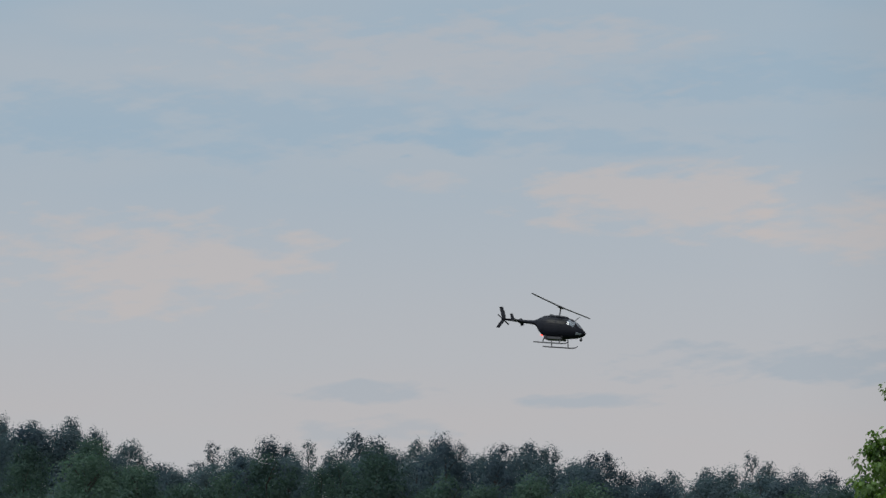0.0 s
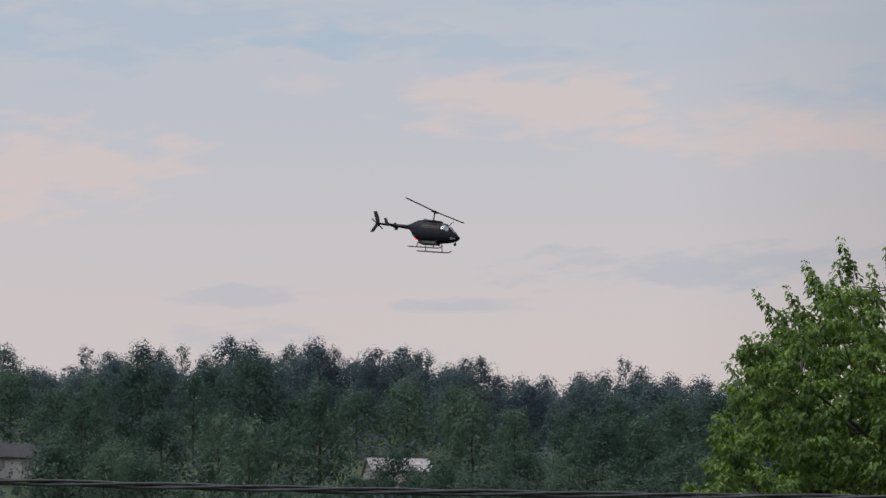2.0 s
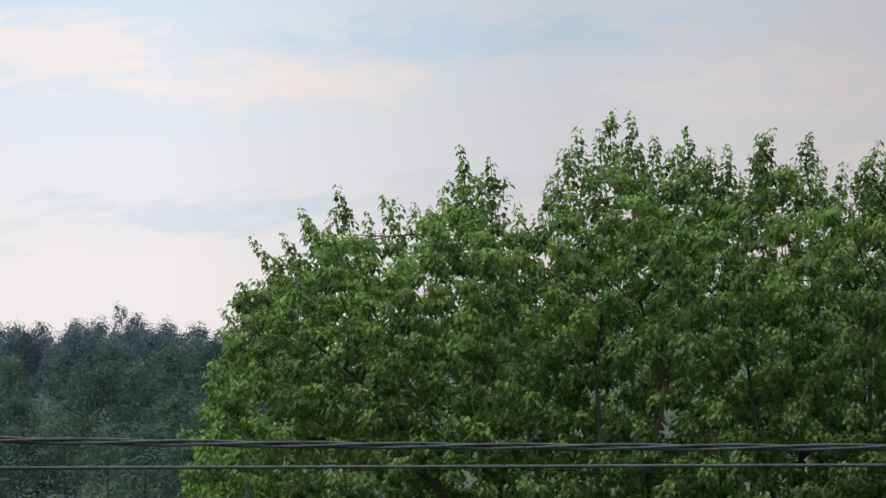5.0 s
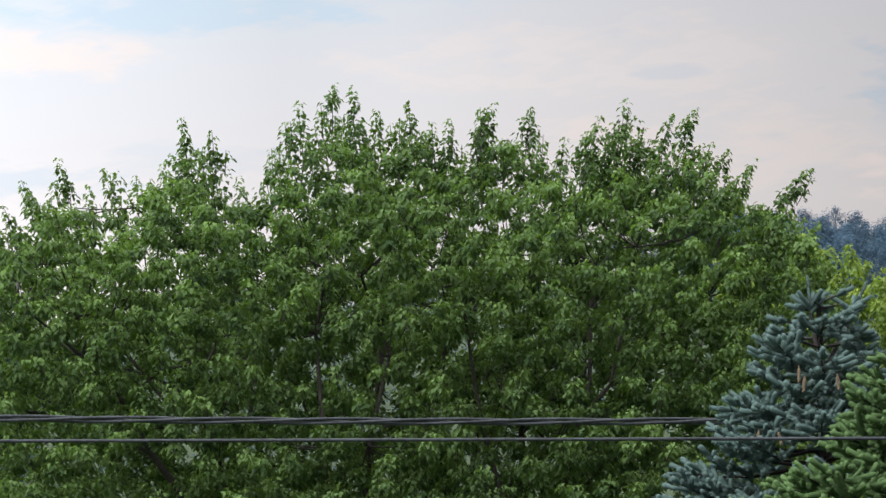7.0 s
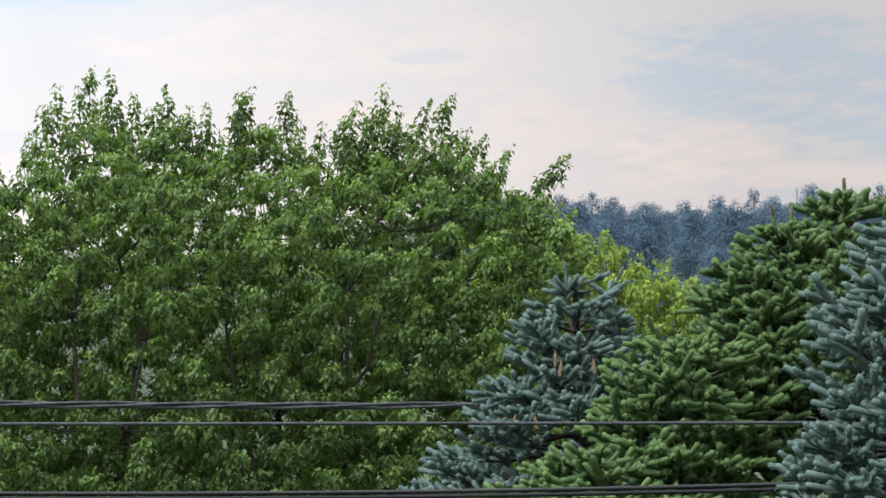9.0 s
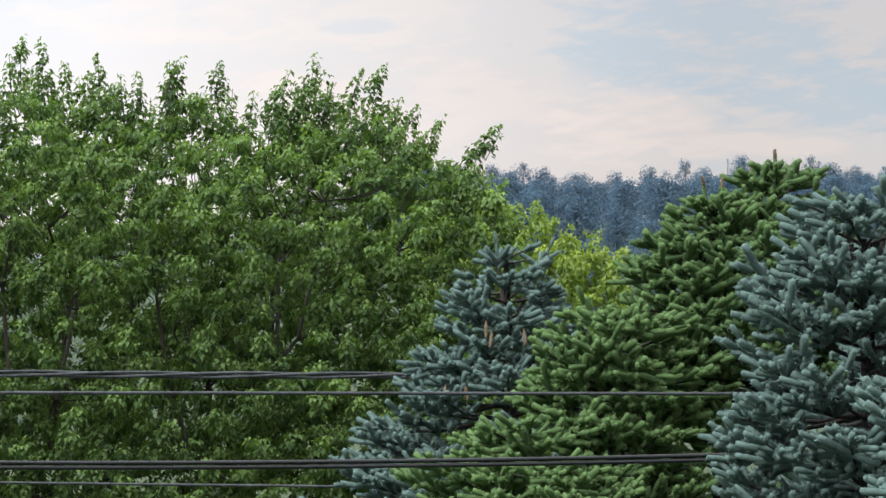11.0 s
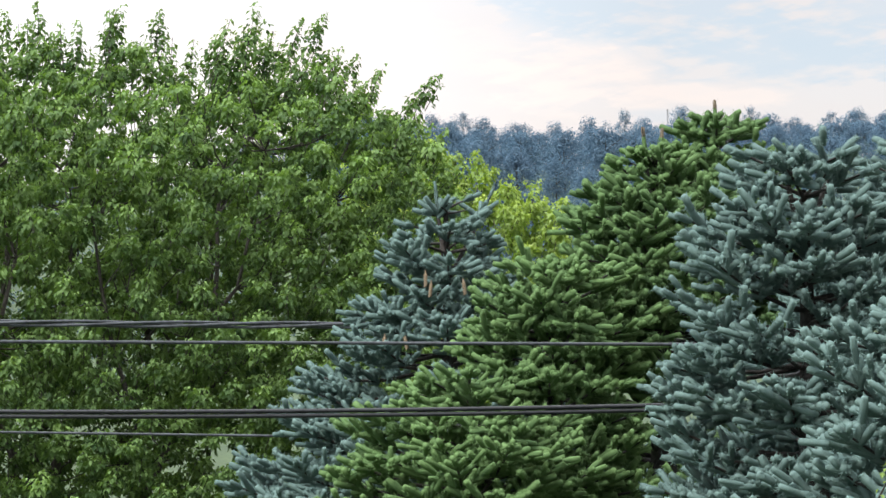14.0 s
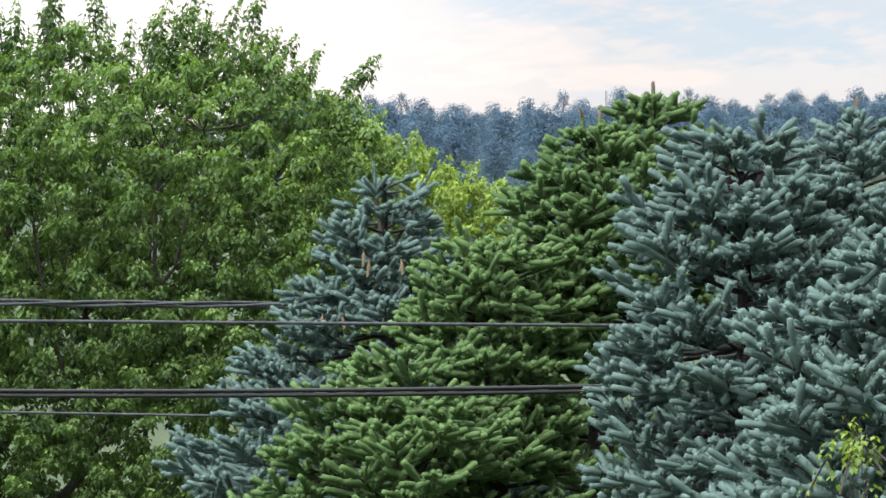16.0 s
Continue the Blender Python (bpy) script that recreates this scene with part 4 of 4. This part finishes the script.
for sg in (35, 215):
    part("tail_rotor_blade", moved(plate([(0.05, -0.05), (0.8, -0.07), (0.8, 0.07), (0.05, 0.05)], 0.02, "y"), Matrix.Translation((-6.0, 0.33, 0.62)) @ Matrix.Rotation(radians(sg), 4, "Y")), M_BLADE, thub)
bm = bmesh.new()
bmesh.ops.create_uvsphere(bm, u_segments=10, v_segments=6, radius=0.13, matrix=Matrix.Translation((-1.45, 0, -0.68)))
part("beacon", bm, M_BEACON, heli, "red anti-collision beacon", smooth=True)
heli.matrix_basis = pose(*spot(1.46, 8.14, 425), -6, 7, -28)


# ---- cables ----
def cable_line(a, b, sag, over=1.2, k=160):
    """Points of a cable through a and b, drawn out beyond both."""
    s = np.linspace(-over, 1 + over, k)[:, None]
    p = np.array(a) + (np.array(b) - np.array(a)) * s
    p[:, 2] -= (4 * sag * s * (1 - s))[:, 0]
    return p


def cable(name, label, line, strands, radius, twist, mat, spread):
    ob = thing(name, tuple(line[len(line) // 2]), 0, label, "cable", "overhead lines")
    mid = line[len(line) // 2]
    run = np.concatenate([[0], np.cumsum(np.linalg.norm(np.diff(line, axis=0), axis=1))])
    d = unit(line[-1] - line[0])
    side = unit(np.cross(d, (0, 0, 1.0)))
    for k in range(strands):
        s = Soup()
        g = run * 2 * math.pi / twist + k * 2 * math.pi / strands if twist else np.full(len(run), math.pi / 2 + math.pi * k)
        off = (np.cos(g)[:, None] * side + np.sin(g)[:, None] * np.array([0, 0, 1.0])) * spread
        tube(s, line - mid + off, np.full(len(line), radius), 8)
        soup_part("strand", s, mat, ob)
    return ob


cable("twisted_service_cable", "grey twisted three-strand overhead power cable", cable_line(spot(-1.66, 4.93, 30), spot(14.8, 4.61, 30), 0.035, k=520), 3, 0.0100, 2.1, M_ALU, 0.0160)
cable("overhead_wire", "single thin grey overhead wire", cable_line(spot(-1.66, 4.47, 20), spot(20.0, 4.28, 20), 0.0, 0.8), 1, 0.0075, 0, M_ALU, 0.0)
cable("communication_cable", "thick black pair of lashed overhead cables", cable_line(spot(9.0, 3.55, 20), spot(20.4, 3.51, 20), 0.018, 1.6), 2, 0.0095, 0, M_CABLE, 0.0105)
cable("overhead_wire", "single thin grey overhead wire", cable_line(spot(10.2, 3.31, 30), spot(14.32, 3.21, 30), 0.0, 4.0), 1, 0.0085, 0, M_ALU, 0.0)


# ---- trees near the road ----
def leaders_from(pairs, az0, d):
    return [(d * math.tan(radians(a - az0)), EYE + d * math.tan(radians(e)) / math.cos(radians(a - az0))) for a, e in pairs]


LEADERS = [(4.7, 5.0), (5.0, 5.7), (5.2, 6.5), (5.34, 6.75), (5.59, 7.4), (6.22, 7.77), (6.68, 8.06), (7.25, 7.92), (7.68, 7.82), (8.26, 8.55), (8.65, 8.39), (9.41, 8.15), (9.78, 8.75), (10.21, 8.96), (10.45, 8.94), (10.77, 8.64), (11.17, 8.74),
           (11.47, 8.46), (11.69, 8.5), (12.09, 8.63), (12.27, 8.69), (12.74, 8.64), (13.17, 8.24), (13.5, 8.34), (13.64, 8.5), (13.97, 8.73), (14.18, 8.34), (14.55, 8.51), (14.85, 8.58), (15.04, 8.13), (15.27, 8.07), (15.61, 7.92), (16.04, 7.55), (16.33, 7.81), (16.6, 6.6)]
BOUGHS = [[(13.0, 4.2), (13.35, 4.68), (13.65, 5.03), (13.84, 5.81), (14.01, 6.74)], [(13.35, 4.7), (13.4, 5.25), (13.41, 5.96), (13.5, 6.53)], [(7.1, 6.0), (7.38, 5.76), (7.84, 5.18), (8.3, 4.6)], [(10.05, 4.3), (9.96, 5.73), (10.1, 6.5)], [(10.6, 4.3), (10.89, 5.43), (10.54, 6.44)], [(12.3, 3.6), (12.09, 4.27), (11.96, 4.99), (11.83, 5.99)]]
broadleaf("maple_tree", (*spot(10.8, 0, 50).xy, 0), -10.8, "broad green maple tree with drooping lobed leaves", leaders_from(LEADERS, 10.8, 50), 3.6, 2.6, 25500, M_LEAF, 3, trunk_r=0.2, size=0.076, per=38, room=0.29, drop=0.5, bare=[leaders_from(l, 10.8, 49) for l in BOUGHS])
PALE = [(15.0, 6.7), (15.5, 6.95), (16.2, 7.03), (16.75, 6.88), (17.2, 6.5), (17.55, 6.42), (17.85, 6.2), (18.1, 5.4)]
broadleaf("young_tree", (*spot(16.6, 0, 60).xy, 0), -16.6, "yellow-green young broadleaf tree behind the spruces", leaders_from(PALE, 16.6, 60), 1.5, 2.5, 3600, M_LEAF_YELLOW, 5, trunk_r=0.12, limbs=5, drop=0.12, size=0.08, room=0.3)

cone_tree = spruce("blue_spruce", spot(16.35, 6.40, 24), "small blue spruce with two leaders and stiff grey-blue shoots", M_BLUE, 11, 0.67, 0.98, shoot=0.0255, leaders=((-0.06, 0, 0), (0.30, 0.1, -0.01)), reach=1.9, brown=False)
spruce("green_spruce", spot(19.8, 7.37, 22.6), "tall dark green spruce with a brown-tipped leader", M_GREEN, 12, 0.66, 0.8, ring=12, shoot=0.0255, levels=0.10, reach=2.1, gap=(1.3, 2.2), bare=0.8, tone0=0.42)
spruce("green_spruce", spot(19.02, 7.04, 22.3), "dark green spruce with a brown-budded forked leader", M_GREEN, 17, 0.72, 0.85, ring=11, leader=0.2, shoot=0.0255, leaders=((-0.06, 0, 0), (0.05, 0.02, 0)), reach=1.5, gap=(1.0, 2.2), bare=0.85, tone0=0.42)
spruce("green_spruce", spot(17.7, 5.25, 21.6), "low bright green spruce with pale new shoots", M_GREEN, 13, 0.50, 0.75, leader=0.06, shoot=0.0255, reach=1.25, tone0=0.58, flat=0.22, most=0.47)
spruce("green_spruce", spot(16.6, 3.75, 21.2), "low bright green spruce spreading its new shoots", M_GREEN, 18, 0.6, 0.75, leader=0.06, shoot=0.0255, reach=0.8, tone0=0.64, flat=0.25, most=0.80)
spruce("blue_spruce", spot(22.38, 7.12, 19.2), "large blue spruce with a brown-tipped leader", M_BLUE, 14, 0.62, 0.8, shoot=0.0255, reach=1.75)
spruce("blue_spruce", spot(20.9, 6.68, 18.3), "dense round-topped blue spruce", M_BLUE, 15, 0.52, 0.6, leader=0.1, shoot=0.0255, reach=1.5, flat=0.1, most=0.62, leaders=((-0.1, 0, 0), (0.16, 0, 0.02)), brown=False)
spruce("blue_spruce", spot(23.6, 5.9, 16.2), "blue spruce with long outstretched boughs", M_BLUE, 16, 0.95, 0.8, leader=0.15, shoot=0.0255, reach=1.15, tone0=0.55)
broadleaf("sapling", (*spot(22.5, 0, 14.6).xy, 0), -22.5, "bright green sapling sprouting among the spruce boughs", leaders_from([(22.12, 3.12), (22.42, 3.16)], 22.5, 14.6), 0.06, 2.1, 20, M_LEAF_YELLOW, 8, trunk_r=0.012, fork=1.2, size=0.026, per=36, limbs=3, drop=0.02, room=0.07)


# ---- cones under the small spruce's boughs ----
def cone(place, lean):
    """A hanging spruce cone: overlapping papery scales round a spindle."""
    q = Soup()
    tube(q, [(0, 0, 0.02), (0, 0, -0.02), (0, 0, -0.06), (0, 0, -0.095), (0, 0, -0.11)], (0.002, 0.010, 0.012, 0.009, 0.003), 8, 0.3)
    for k in range(36):
        g, z = k * 2.4, -0.012 - 0.0026 * k
        r = 0.011 + 0.004 * math.sin(math.pi * (k + 4) / 42)
        o, t = np.array([math.cos(g), math.sin(g), 0]), np.array([-math.sin(g), math.cos(g), 0])
        up_ = np.array([0, 0, 1.0])
        q.add(np.array([o * 0.008 - t * 0.007 + up_ * (z + 0.008), o * 0.008 + t * 0.007 + up_ * (z + 0.008), o * r + t * 0.006 + up_ * (z - 0.006), o * r - t * 0.006 + up_ * (z - 0.006)]), [np.array([(0, 1, 2, 3)])], 0.6)
    ob = soup_part("cone", q, M_CONE, cone_tree, "tan papery hanging cone", smooth=False)
    ob.matrix_basis = Matrix.Translation(Vector(place) - cone_tree.matrix_basis.translation) @ Matrix.Rotation(lean, 4, "Y") @ Matrix.Scale(0.72, 4)


M_CONE = material("cone_scale", (0.08, 0.06, 0.038), (0.19, 0.14, 0.085), 0.7, 30, 0.2, tone=True)
for az, el, lean in ((16.15, 5.13, 0.1), (16.56, 5.15, -0.12), (16.08, 5.26, 0.0), (15.55, 4.46, 0.15), (15.8, 4.47, -0.2)):
    cone(spot(az, el, 23.5), lean)
